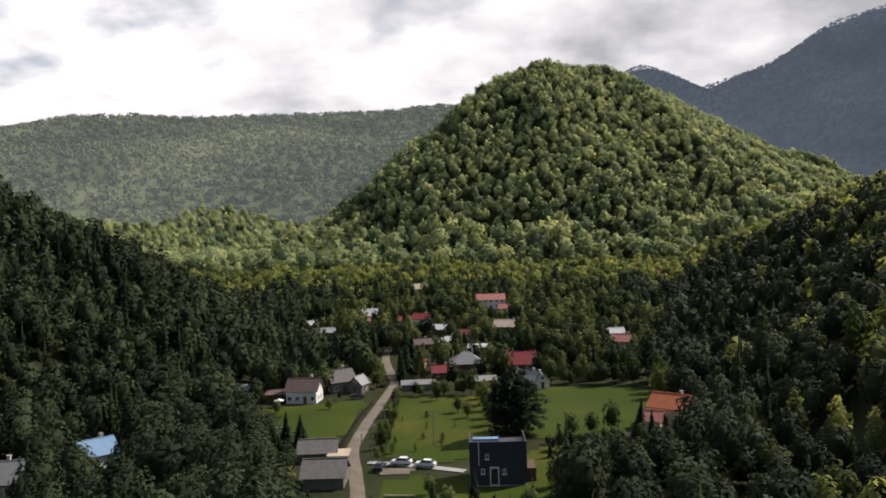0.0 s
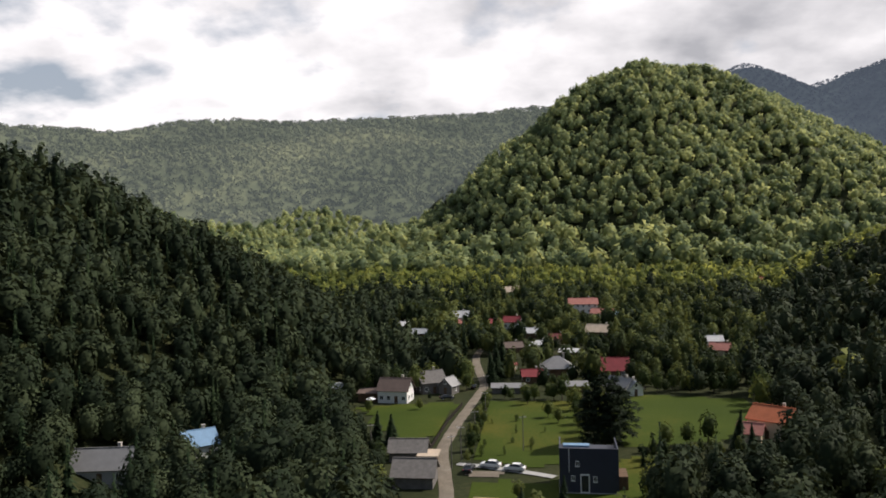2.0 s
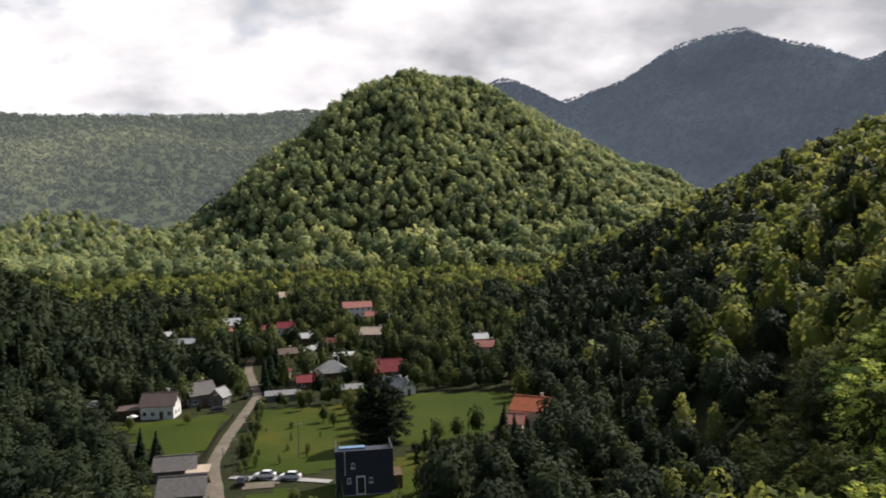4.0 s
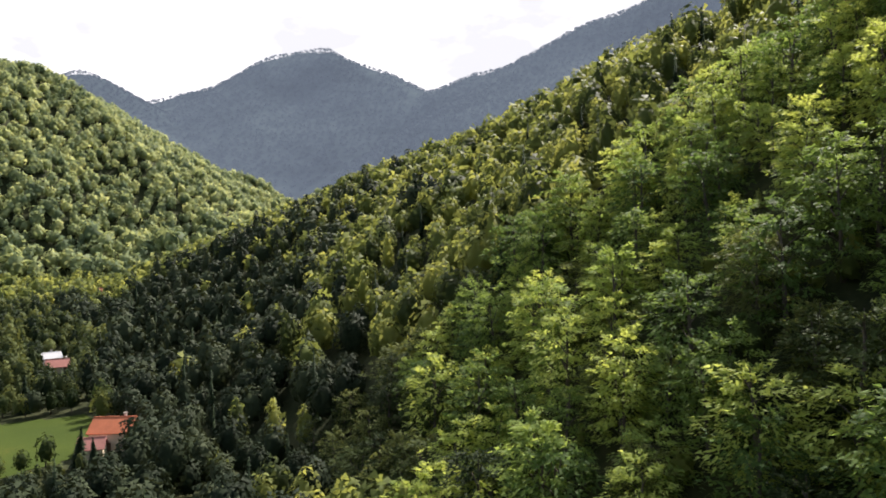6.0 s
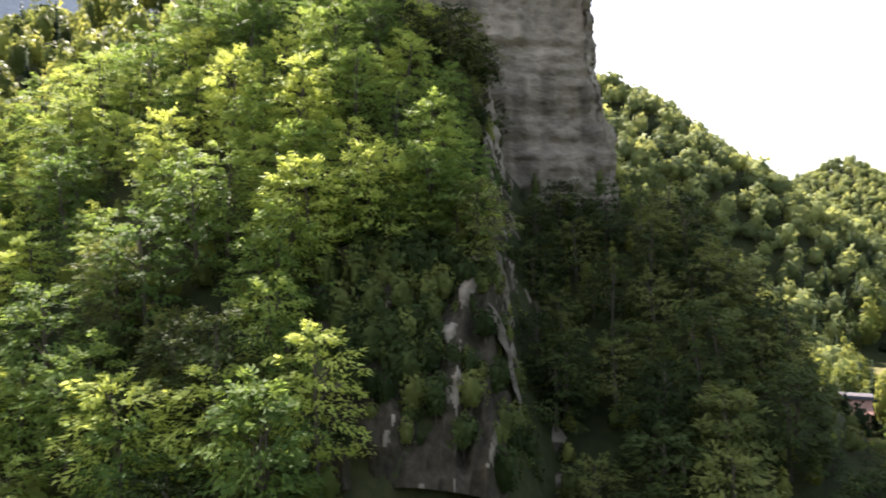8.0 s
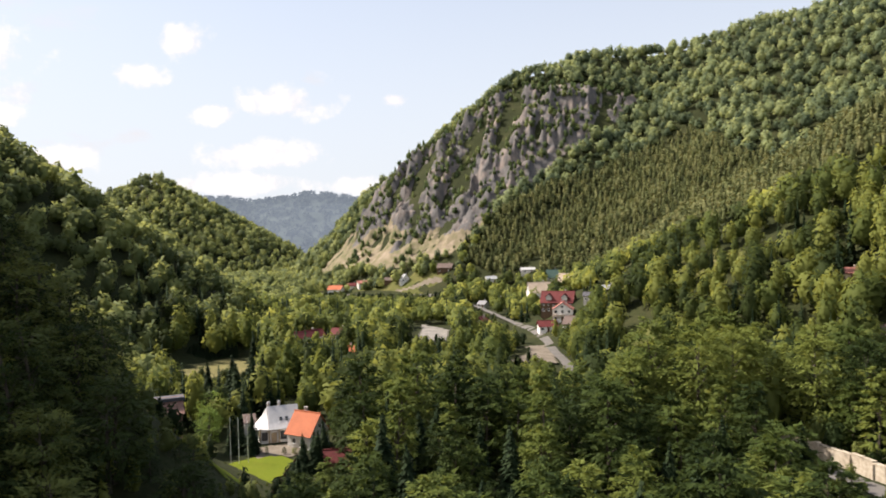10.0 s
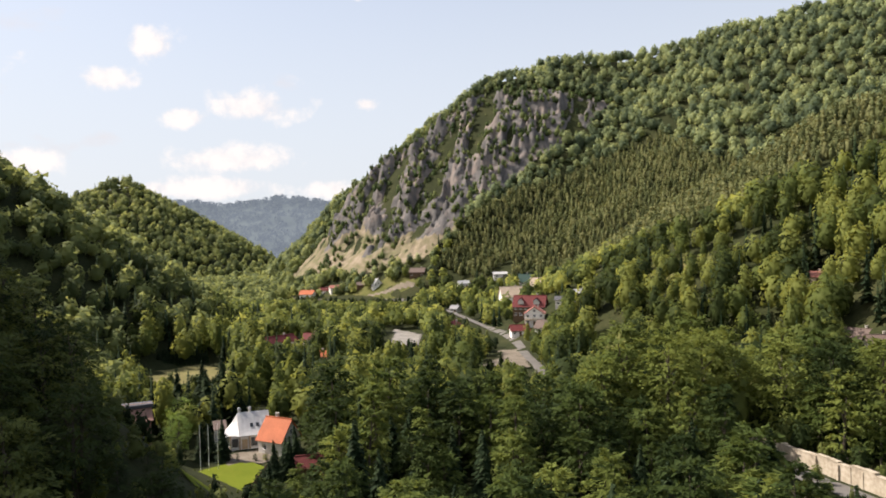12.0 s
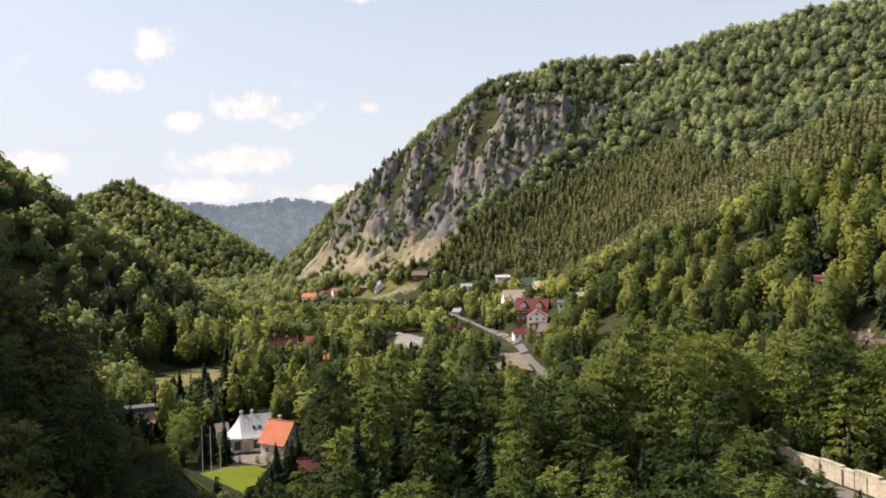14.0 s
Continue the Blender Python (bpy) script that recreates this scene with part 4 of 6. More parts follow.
def crag_face():
    """The bare rock and scree on the mountain's flank."""
    p = np.array(ROCK_ZONE, float)
    step = 1.45
    gx, gy = np.meshgrid(np.arange(p[:, 0].min() - 5, p[:, 0].max() + 5, step), np.arange(p[:, 1].min() - 5, p[:, 1].max() + 5, step), indexing="ij")
    q = np.stack([gx.ravel(), gy.ravel()], 1)
    ok = inside(q, ROCK_ZONE)
    rise = np.full(len(q), -2.0)
    rise[ok] = crag_rise(q[ok]) + 0.25
    z = height(q[:, 0], q[:, 1])
    ok = ok.reshape(gx.shape)
    cell = ok[:-1, :-1] & ok[1:, :-1] & ok[1:, 1:] & ok[:-1, 1:]
    i = np.arange(gx.size).reshape(gx.shape)
    f = np.stack([i[:-1, :-1], i[1:, :-1], i[1:, 1:], i[:-1, 1:]], -1)[cell]
    level = (z + 14 * wobble(q[:, 0], q[:, 1], 22, 6)).reshape(gx.shape)[:-1, :-1][cell]
    used, f = np.unique(f, return_inverse=True)
    v = np.stack([q[:, 0], q[:, 1], z + rise], 1)[used]
    ob = new("crag", mesh_of("crag", v, f.reshape(-1, 4), [M["crag_rock"], M["scree"]], False, (level < 46).astype(int)))
    tagged(ob, "grey rock face with pinkish scree on the mountainside", "cliff", kind="structure")


crag_face()


# ---------------------------------------------------------------- houses
def window_mesh(w, h):
    s = Shape()
    t = 0.09
    s.box(-w / 2, -w / 2 + t, -0.06, 0.04, 0, h).box(w / 2 - t, w / 2, -0.06, 0.04, 0, h)
    s.box(-w / 2 + t, w / 2 - t, -0.06, 0.04, h - t, h).box(-w / 2 - 0.06, w / 2 + 0.06, -0.14, 0.04, -0.06, t).box(-0.03, 0.03, -0.05, 0.02, t, h - t)
    return s.mesh("window", M["frame_white"]), Shape().box(-w / 2 + t, w / 2 - t, -0.02, 0.03, t, h - t).mesh("pane", M["glass"])


WINDOWS = {}


def window(parent, x, y, z, turn, w=1.1, h=1.3):
    key = (w, h)
    if key not in WINDOWS:
        WINDOWS[key] = window_mesh(w, h)
    frame_me, pane_me = WINDOWS[key]
    ob = part("window", frame_me, parent)
    ob.matrix_local = pose(x, y, z, 0, 0, turn)
    part("pane", pane_me, ob, "dark window glass")
    return ob


def house(x, y, turn, w, d, wall, rise, wall_mat, roof_mat, label, style="gable", rows=1, cols=3, chimney=True, door=True, across=False, over=0.5, z=None, open_view=True):
    """A house: front of width w turned to the camera, depth d, walls and a roof. turn: degrees from facing the camera.
    across: the gable faces front.
    """
    az = math.degrees(math.atan2(x, y))
    hz = float(height(x, y)) if z is None else z
    # a wider spot keeps more trees low before the house, for the camera
    HOUSE_SPOTS.append((x, y, max(w, d) * (0.62 if open_view else 0.4)))
    ob = new("house")
    ob.matrix_basis = pose(x, y, hz, 0, 0, -az + turn) @ pose(0, d / 2, 0)
    tagged(ob, label, "house")
    a, b = w / 2, d / 2
    s = Shape().box(-a, a, -b, b, -2.5, wall)
    body = s
    if style == "gable":
        if across:
            s.face((-a, -b, wall), (a, -b, wall), (0, -b, wall + rise)).face((a, b, wall), (-a, b, wall), (0, b, wall + rise))
        else:
            s.face((-a, b, wall), (-a, -b, wall), (-a, 0, wall + rise)).face((a, -b, wall), (a, b, wall), (a, 0, wall + rise))
    part("wall", s.mesh("wall", M[wall_mat]), ob)
    r = Shape()
    o, t = over, 0.16
    if style == "gable" and not across:
        k = rise / b
        for sg in (-1, 1):
            q = [(-a - o, sg * (b + o), wall - k * o + t), (a + o, sg * (b + o), wall - k * o + t), (a + o, 0, wall + rise + t), (-a - o, 0, wall + rise + t)]
            r.slab(*(q if sg < 0 else q[::-1]), t)
        r.box(-a - o, a + o, -0.14, 0.14, wall + rise + t - 0.06, wall + rise + t + 0.1)
    elif style == "gable":
        k = rise / a
        for sg in (-1, 1):
            q = [(sg * (a + o), b + o, wall - k * o + t), (sg * (a + o), -b - o, wall - k * o + t), (0, -b - o, wall + rise + t), (0, b + o, wall + rise + t)]
            r.slab(*(q if sg < 0 else q[::-1]), t)
        r.box(-0.14, 0.14, -b - o, b + o, wall + rise + t - 0.06, wall + rise + t + 0.1)
    elif style == "hip":
        e = min(a, b) * 0.9
        A, B = a + o, b + o
        lo = wall - 0.15
        h = wall + rise
        r.face((-A, -B, lo), (A, -B, lo), (a - e, 0, h), (-a + e, 0, h)).face((A, B, lo), (-A, B, lo), (-a + e, 0, h), (a - e, 0, h))
        r.face((A, -B, lo), (A, B, lo), (a - e, 0, h)).face((-A, B, lo), (-A, -B, lo), (-a + e, 0, h))
        r.box(-A, A, -B, B, lo - 0.14, lo)
    else:
        r.slab((-a - o, -b - o, wall + t), (a + o, -b - o, wall + t), (a + o, b + o, wall + rise + t), (-a - o, b + o, wall + rise + t), t)
        s2 = Shape().face((-a, b, wall), (-a, -b, wall), (-a, b, wall + rise)).face((a, -b, wall), (a, b, wall), (a, b, wall + rise)).face((-a, b, wall), (-a, b, wall + rise), (a, b, wall + rise), (a, b, wall))
        part("wall", s2.mesh("wall", M[wall_mat]), ob)
    part("roof", r.mesh("roof", M[roof_mat]), ob)
    ww = min(1.2, w / (cols * 1.7)) if cols else 1
    for row in range(rows):
        zc = 0.9 + row * 2.7
        if zc + 1.4 > wall + (0.2 if not across else rise):
            break
        for c in range(cols):
            if door and row == 0 and c == cols // 2:
                continue
            window(ob, -a + w * (c + 0.5) / cols, -b - 0.03, zc, 0, ww, 1.25)
        for sg in (-1, 1):
            for c in range(2 if d > 6 else 1):
                window(ob, sg * (a + 0.03), (-b + d * (c + 0.5) / (2 if d > 6 else 1)) * 0.8, zc, 90 * sg, 1.0, 1.25)
    if across and rows and rise > 1.8:
        window(ob, 0, -b - 0.03, wall + rise * 0.2, 0, 1.0, 1.1)
    elif style == "gable" and rise > 2.2 and rows:
        for sg in (-1, 1):
            window(ob, sg * (a + 0.03), 0, wall + rise * 0.15, 90 * sg, 0.9, 1.1)
    if door and rows:
        q = part("door", Shape().box(-0.5, 0.5, -0.08, 0.05, 0.05, 2.1).mesh("door", M["wood"]), ob)
        q.matrix_local = pose(-a + w * (cols // 2 + 0.5) / max(1, cols), -b, 0)
    if chimney and style != "shed":
        cx, cy = (w * 0.22, d * 0.12) if not across else (w * 0.15, d * 0.2)
        zr = wall + rise * 0.6
        part("chimney", Shape().box(cx - .3, cx + .3, cy - .3, cy + .3, zr, wall + rise + 0.8).box(cx - .38, cx + .38, cy - .38, cy + .38, wall + rise + .8, wall + rise + .92).mesh("chimney", M["chimney"]), ob)
    return ob


def dark_house():
    """The navy clad box by the drive, with a blue roof piece and pale-framed openings."""
    ob = house(9, 143, 2, 10.7, 8.5, 6.6, 0.1, "navy", "navy_roof", "dark navy clad box house with pale framed openings", "shed", rows=0, cols=0, chimney=False, door=False, over=0.0)
    for x0, x1, y0, y1 in ((-5.35, 5.35, -4.27, -4.03), (-5.35, -5.1, -4.03, 4.25), (5.1, 5.35, -4.03, 4.25)):
        part("parapet", Shape().box(x0, x1, y0, y1, 6.55, 8.3).mesh("parapet", M["navy"]), ob)
    y = -4.3
    part("door", Shape().box(-1.6, 0.1, y - 0.1, y + 0.02, 0.15, 3.6).mesh("door", M["frame_white"]), ob, "tall white framed glass door")
    part("pane", Shape().box(-1.4, -0.1, y - 0.13, y, 0.4, 3.35).mesh("pane", M["glass"]), ob, "dark glass")
    for wx, wz in ((-2.9, 2.3), (1.1, 2.2), (-2.1, 5.0)):
        window(ob, wx, y + 0.02, wz, 0, 0.7, 1.0)
    part("plinth", Shape().box(-5.42, 5.42, -4.5, 4.3, -0.5, 0.15).mesh("plinth", M["concrete"]), ob, "pale concrete plinth")
    part("roof_light", Shape().box(-4.6, 0.4, 2.4, 4.1, 6.6, 7.15).mesh("roof_light", M["blue_metal"]), ob, "pale blue metal roof box")
    part("downpipe", Shape().tube(-3.6, -4.35, 3.9, 8.2, 0.06, 0.06).mesh("downpipe", M["frame_white"]), ob)
    part("wall", Shape().box(5.5, 7.2, -2, 3.5, -0.5, 2.6).mesh("wall", M["wood"]), ob, "brown wooden lean-to")


def villa():
    """The white metal-roofed villa: a flared hip at one end, roof windows, timber porch."""
    x, y = 150.5, -88.2
    ob = new("house")
    ob.matrix_basis = pose(x, y, float(height(x, y)), 0, 0, math.degrees(math.atan2(-x, y)) + 6) @ pose(0, 5, 0) @ Matrix.Diagonal((0.9, 0.9, 0.9, 1))
    tagged(ob, "white villa with flared pale metal roof and timber porch", "house")
    HOUSE_SPOTS.append((x, y, 8.5))
    part("wall", Shape().box(-4.6, 5.0, -4.2, 4.6, -1.5, 3.7).face((5.0, -4.2, 3.7), (5.0, 4.6, 3.7), (5.0, 0.2, 8.0)).mesh("wall", M["plaster_white"]), ob)
    n, rows = 26, 7
    grid = {}
    for i in range(n):
        px = -6.6 + 12.0 * i / (n - 1)
        u = min(1, max(0, (px + 6.6) / 4.4))
        ridge = 3.7 + 4.6 * u ** 1.7
        for sg in (-1, 1):
            for k in range(rows):
                v = k / (rows - 1)
                grid[i, sg * k if sg > 0 else k + 100] = (px, sg * 5.4 * (0.55 + 0.45 * u) * (1 - v), 3.55 + (ridge - 3.55) * v ** 1.2)
    for sg in (0, 100):
        sh = Shape()
        for i in range(n - 1):
            for k in range(rows - 1):
                a, b, c, d = grid[i, k + sg], grid[i + 1, k + sg], grid[i + 1, k + 1 + sg], grid[i, k + 1 + sg]
                sh.slab(*((a, b, c, d) if sg else (d, c, b, a)), 0.12)
        part("roof", sh.mesh("roof", M["white_metal"]), ob, "pale standing-seam metal roof")
    for i in range(1, n, 2):
        sh = Shape()
        for k in range(rows - 1):
            a, d = grid[i, k + 100], grid[i, k + 101]
            sh.slab((a[0] - .04, a[1], a[2] + .07), (a[0] + .04, a[1], a[2] + .07), (d[0] + .04, d[1], d[2] + .07), (d[0] - .04, d[1], d[2] + .07), .07)
        part("seam", sh.mesh("seam", M["white_metal"]), ob)
    for cx in (-1.7, 0.9):
        stack = part("chimney", Shape().tube(cx, 0.6, 6.2, 8.9, 0.42, 0.36).mesh("chimney", M["chimney"]), ob)
        part("cowl", Shape().tube(cx, 0.6, 8.9, 9.4, 0.5, 0.3).mesh("cowl", M["steel"]), stack)
    for cx in (0.9, 2.3):
        d = part("roof_window", Shape().box(-0.36, 0.36, -0.12, 0.1, 0, 1.0).mesh("roof_window", M["glass"]), ob, "dark roof window")
        d.matrix_local = pose(cx, -3.25, 5.2, -45)
    for px in (-4.4, -2.2, 0.2, 2.4, 4.7):
        part("post", Shape().box(px - .16, px + .16, -4.6, -4.3, 0, 3.6).mesh("post", M["wood_pale"]), ob, "pale timber post")
    for px in (-3.3, 1.3, 3.6):
        part("window", Shape().box(px - .75, px + .75, -4.27, -4.15, 0.7, 2.8).mesh("window", M["glass"]), ob, "large dark window")
    part("door", Shape().box(-1.7, -0.3, -4.28, -4.1, 0.05, 2.5).mesh("door", M["wood_pale"]), ob, "pale timber door")
    part("annex", Shape().box(-7.6, -4.7, 1.5, 5, -1, 4.2).mesh("annex", M["plaster_grey"]), ob, "grey rear annex")
    part("annex_roof", Shape().slab((-7.9, 1.0, 4.3), (-4.6, 1.0, 4.3), (-4.6, 5.4, 5.7), (-7.9, 5.4, 5.7), 0.15).mesh("annex_roof", M["brown_tile"]), ob, "brown annex roof")


dark_house()
villa()
house(141.5, -93, 48, 6.2, 6.6, 3.3, 3.9, "plaster", "orange_tile", "white house with steep orange tile roof", rows=1, cols=2, across=True)
lodge = house(157.6, -65.2, 4, 7.6, 7, 4.9, 2.6, "brown_sheet", "brown_sheet", "brown lodge with steep brown roof under the wood", rows=2, cols=4, chimney=False, z=float(height(157.6, -65.2)) + 0.4)
# wider spot so that trees before the lodge stay low for the camera
HOUSE_SPOTS.append((157.6, -65.2, 10))
part("roof_cap", Shape().box(-4.6, 4.6, -1.4, 2.2, 7.0, 7.7).mesh("roof_cap", M["slate"]), lodge, "flat dark roof cap")
house(123.5, -85.5, 5, 5.0, 4.5, 2.2, 1.6, "wood", "red_tile", "small garden house with red roof", rows=0, cols=0, chimney=False, door=False)
house(282, -183, 35, 14, 6, 2.6, 2.4, "plaster", "red_tile", "long low house with dark red roof", rows=1, cols=5)
house(276, -192, -20, 6, 6, 3.2, 2.2, "plaster_beige", "red_tile", "small house with faded red roof", rows=1, cols=2)
house(236, -169, 8, 7, 6, 2.2, 1.8, "plaster_beige", "orange_tile", "low house with bright orange roof", rows=1, cols=2)
hotel = house(221, -274, -12, 14.5, 9, 5.0, 4.6, "wood", "red_tile", "large timber guest house with dark red roof", rows=2, cols=6)
for k in (-1, 1):
    dormer = part("dormer", Shape().box(-1.3, 1.3, -1.6, 1.5, 0, 1.5).face((-1.3, -1.6, 1.5), (1.3, -1.6, 1.5), (0, -1.6, 2.7)).mesh("dormer", M["plaster"]), hotel, "pale gabled dormer")
    dormer.matrix_local = pose(3.6 * k, -2.6, 5.9)
    part("dormer_roof", Shape().slab((-1.6, -1.9, 1.3), (0, -1.9, 2.85), (0, 1.8, 2.85), (-1.6, 1.8, 1.3), -0.12).slab((0, -1.9, 2.85), (1.6, -1.9, 1.3), (1.6, 1.8, 1.3), (0, 1.8, 2.85), -0.12).mesh("dormer_roof", M["red_tile"]), dormer, "dark red dormer roof")
gabled = house(205, -258, -4, 8.4, 8, 5.2, 2.8, "plaster_white", "pale_red", "white gabled house with balcony and pale red roof", rows=2, cols=3, across=True)
balcony = part("balcony", Shape().box(-4.0, 4.0, -5.3, -4.0, 2.7, 2.85).mesh("balcony", M["wood_pale"]), gabled, "pale timber balcony floor")
for k in range(9):
    part("rail_post", Shape().box(-3.95 + 0.98 * k, -3.87 + 0.98 * k, -5.3, -5.22, 2.85, 3.75).mesh("rail_post", M["frame_white"]), balcony)
part("handrail", Shape().box(-4.0, 4.0, -5.32, -5.2, 3.75, 3.83).mesh("handrail", M["frame_white"]), balcony)
house(207, -251, 10, 7.5, 6, 2.6, 2.0, "plaster_white", "red_tile", "low white annex with red roof", rows=1, cols=3, chimney=False)
house(191, -246, -25, 7.5, 6.5, 2.6, 2.8, "plaster_white", "brown_tile", "small house with grey-brown roof", rows=1, cols=2)
house(280, -334, 14, 12.5, 10, 5.4, 5.6, "plaster_white", "beige_tile", "tall house with beige roof and dormers", rows=1, cols=4)
house(336, -388, 5, 9, 7, 2.6, 1.2, "plaster", "white_metal", "far house with low white roof", rows=1, cols=2)
house(309, -381, 8, 7.5, 7, 2.4, 4.6, "plaster_grey", "green_roof", "house with steep dark green roof", rows=1, cols=2)
house(280, -358, -6, 11, 8, 2.4, 5.0, "plaster_grey", "beige_tile", "house with steep grey-beige roof", rows=1, cols=3)
house(178, -265, 0, 7, 6, 3.2, 0.5, "yellow_wall", "slate", "small yellow flat-roofed house", "shed", rows=1, cols=3, chimney=False, door=False)
house(188, -269, 12, 5.5, 5, 2.4, 1.2, "plaster_grey", "grey_metal", "small grey-roofed house by the village road", rows=1, cols=2)
house(199, -269, -8, 5, 5, 3.0, 1.2, "plaster", "slate", "small white house with dark roof", rows=1, cols=2)
house(256, -259, -18, 8, 7, 2.6, 2.6, "wood", "red_tile", "red-roofed timber chalet by the river", rows=1, cols=2, across=True)
house(493, -341, -20, 10.5, 9, 4.2, 2.8, "plaster_white", "orange_tile", "white house with orange roof at the valley road", rows=1, cols=3)
house(497, -362, 5, 8, 7, 2.6, 2.0, "plaster", "red_tile", "small red-roofed house by the road", rows=1, cols=2)
house(484, -363, 12, 8, 7, 2.6, 1.8, "plaster", "pale_red", "small house with faded red roof", rows=1, cols=2)
house(454, -364, -10, 6.5, 6, 2.8, 2.0, "wood", "brown_tile", "brown timber hut by the village road", rows=1, cols=1)
house(436, -366, 15, 8.5, 7, 1.2, 4.8, "plaster_white", "grey_metal", "white A-frame chalet by the village road", rows=1, cols=2, across=True)
house(405, -376, -14, 10.5, 8, 3.6, 2.8, "wood", "brown_tile", "brown timber house on the bank", rows=1, cols=3)
house(360, -378, 10, 7, 6, 3.2, 1.6, "plaster_white", "grey_metal", "small white house by the village road", rows=1, cols=2)
house(322, -328, -35, 5.0, 5, 2.6, 1.8, "plaster_grey", "grey_sheet", "small grey house at the road bend", rows=1, cols=2)
house(68, -221, -20, 8, 6, 2.0, 2.2, "wood", "brown_tile", "low house with brown roof among trees", rows=1, cols=3, open_view=False, z=float(height(68, -221)) - 1.0)
house(60, -216, 14, 6, 5, 2.0, 1.6, "wood_grey", "brown_tile", "small brown-roofed shed among trees", rows=1, cols=1, open_view=False, z=float(height(60, -216)) - 1.2)
house(88, -253, 8, 5, 5, 2.6, 1.4, "plaster_beige", "pale_red", "small pink house on the slope", rows=1, cols=1, open_view=False)

# the upper village
house(-42.6, 223, -18, 9.0, 7.0, 3.8, 3.0, "plaster_white", "brown_tile", "white house with dark brown roof on the lawn", rows=1, cols=4)
house(-50.6, 225, -16, 5.6, 5, 2.4, 0.8, "wood", "brown_tile", "low timber annex with brown roof", "shed", rows=0, cols=0, chimney=False, door=False)
house(-32, 238, 24, 8.0, 7.5, 3.6, 3.0, "wood_grey", "wood_grey", "old grey house with weathered sheet roof", rows=1, cols=3)
house(-28.5, 236.5, -30, 4.6, 5, 2.8, 2.2, "wood_grey", "grey_sheet", "small grey gabled wing with sheet roof", rows=1, cols=1, across=True, chimney=False)
house(-28, 162, -8, 7.8, 6, 2.2, 2.0, "wood_grey", "wood_grey", "old barn with grey weathered roof", rows=0, cols=0, chimney=False, door=False)
house(-24, 144, -10, 7.8, 7, 2.4, 2.4, "wood_grey", "wood_grey", "low shed with pale grey roof", rows=0, cols=0, chimney=False, door=False)
house(-23.4, 160.5, -10, 3.6, 3, 1.7, 0.5, "wood", "beige_tile", "small lean-to with beige roof beside the road", "shed", rows=0, cols=0, chimney=False, door=False)
house(-11, 275, -8, 6.2, 6, 2.6, 1.9, "plaster_beige", "crimson", "small house with crimson roof", "hip", rows=1, cols=2)
house(-1.5, 255, 6, 6.6, 5.5, 2.5, 1.8, "wood", "crimson", "timber house with red roof", rows=1, cols=2)
house(7, 267, 4, 11, 10, 3.0, 3.6, "wood", "grey_sheet", "house with grey hipped sheet roof", "hip", rows=1, cols=3)
house(25, 266, 3, 11.5, 9, 2.6, 3.6, "wood", "crimson", "barn with large red roof", rows=1, cols=3, chimney=False)
house(23, 236, -38, 7.5, 6, 2.6, 2.4, "plaster_grey", "grey_sheet", "low white house with grey roof", rows=1, cols=2)
house(29, 234, 22, 4.4, 5, 2.4, 2.0, "plaster_white", "grey_metal", "little white gabled house", rows=1, cols=1, across=True)
house(-9, 238, 0, 10, 4, 1.7, 0.7, "wood_grey", "grey_sheet", "long low shed with grey roof", "shed", rows=0, cols=0, chimney=False, door=False)
house(12, 240, 8, 7, 4, 1.9, 0.8, "wood", "grey_sheet", "garden shed with grey roof", "shed", rows=0, cols=0, chimney=False, door=False)
house(-3, 343, -4, 9.5, 7, 2.4, 1.8, "wood", "white_metal", "house with pale metal roof", rows=1, cols=3)
house(9, 328, 7, 6.5, 6, 2.4, 1.8, "plaster_beige", "red_tile", "small house with faded red roof", rows=1, cols=2)
house(27, 346, -14, 11.5, 8, 2.2, 2.8, "wood", "beige_tile", "house with wide beige roof", rows=1, cols=3)
house(25, 416, 4, 15, 9, 5.2, 2.8, "plaster_white", "pale_red", "two-storey white house with pinkish roof", rows=2, cols=5)
house(33, 399, -8, 11, 7, 2.6, 2.2, "plaster", "pale_red", "house wing with pink roof", rows=1, cols=3)
house(-15, 500, 4, 14, 8, 2.6, 3.0, "plaster_beige", "beige_tile", "far house with beige roof", rows=1, cols=4)
house(-37, 382, 14, 10, 8, 3.8, 2.8, "plaster", "grey_metal", "grey-roofed white house by the village road", rows=1, cols=3)
house(-37, 374, 8, 7, 4, 2.2, 1.2, "plaster", "pale_red", "pink-roofed porch house by the village road", rows=1, cols=2, chimney=False)
house(-12, 368, -12, 8, 7, 3.4, 2.4, "plaster_white", "crimson", "white house with red roof", rows=1, cols=3)
house(-21, 371, 10, 8, 6, 2.4, 1.8, "plaster_grey", "crimson", "house with dull red roof", rows=1, cols=2)
house(1, 317, 5, 8, 6, 2.0, 1.4, "plaster", "white_metal", "low house with white roof", "hip", rows=1, cols=2)
house(12, 301, -5, 7, 5, 1.8, 0.8, "wood", "white_metal", "shed with white sheet roof", "shed", rows=0, cols=0, chimney=False)
house(-9, 310, 12, 7, 6, 2.2, 1.8, "wood", "brown_tile", "old house with brown roof", rows=1, cols=2)
house(-64, 368, 10, 6, 5, 2.2, 1.6, "plaster", "white_metal", "small white-roofed house at the wood's edge", rows=1, cols=1)
house(-52, 345, -12, 9, 6, 2.2, 1.8, "wood", "grey_metal", "low house with pale roof", rows=1, cols=2)
house(69, 318, 10, 9.8, 7, 2.8, 1.8, "plaster", "white_metal", "house with white sheet roof under the wood", rows=1, cols=3)
house(69, 302, -10, 8.5, 7, 2.4, 2.2, "plaster_beige", "pale_red", "house with pale red roof under the wood", rows=1, cols=2)
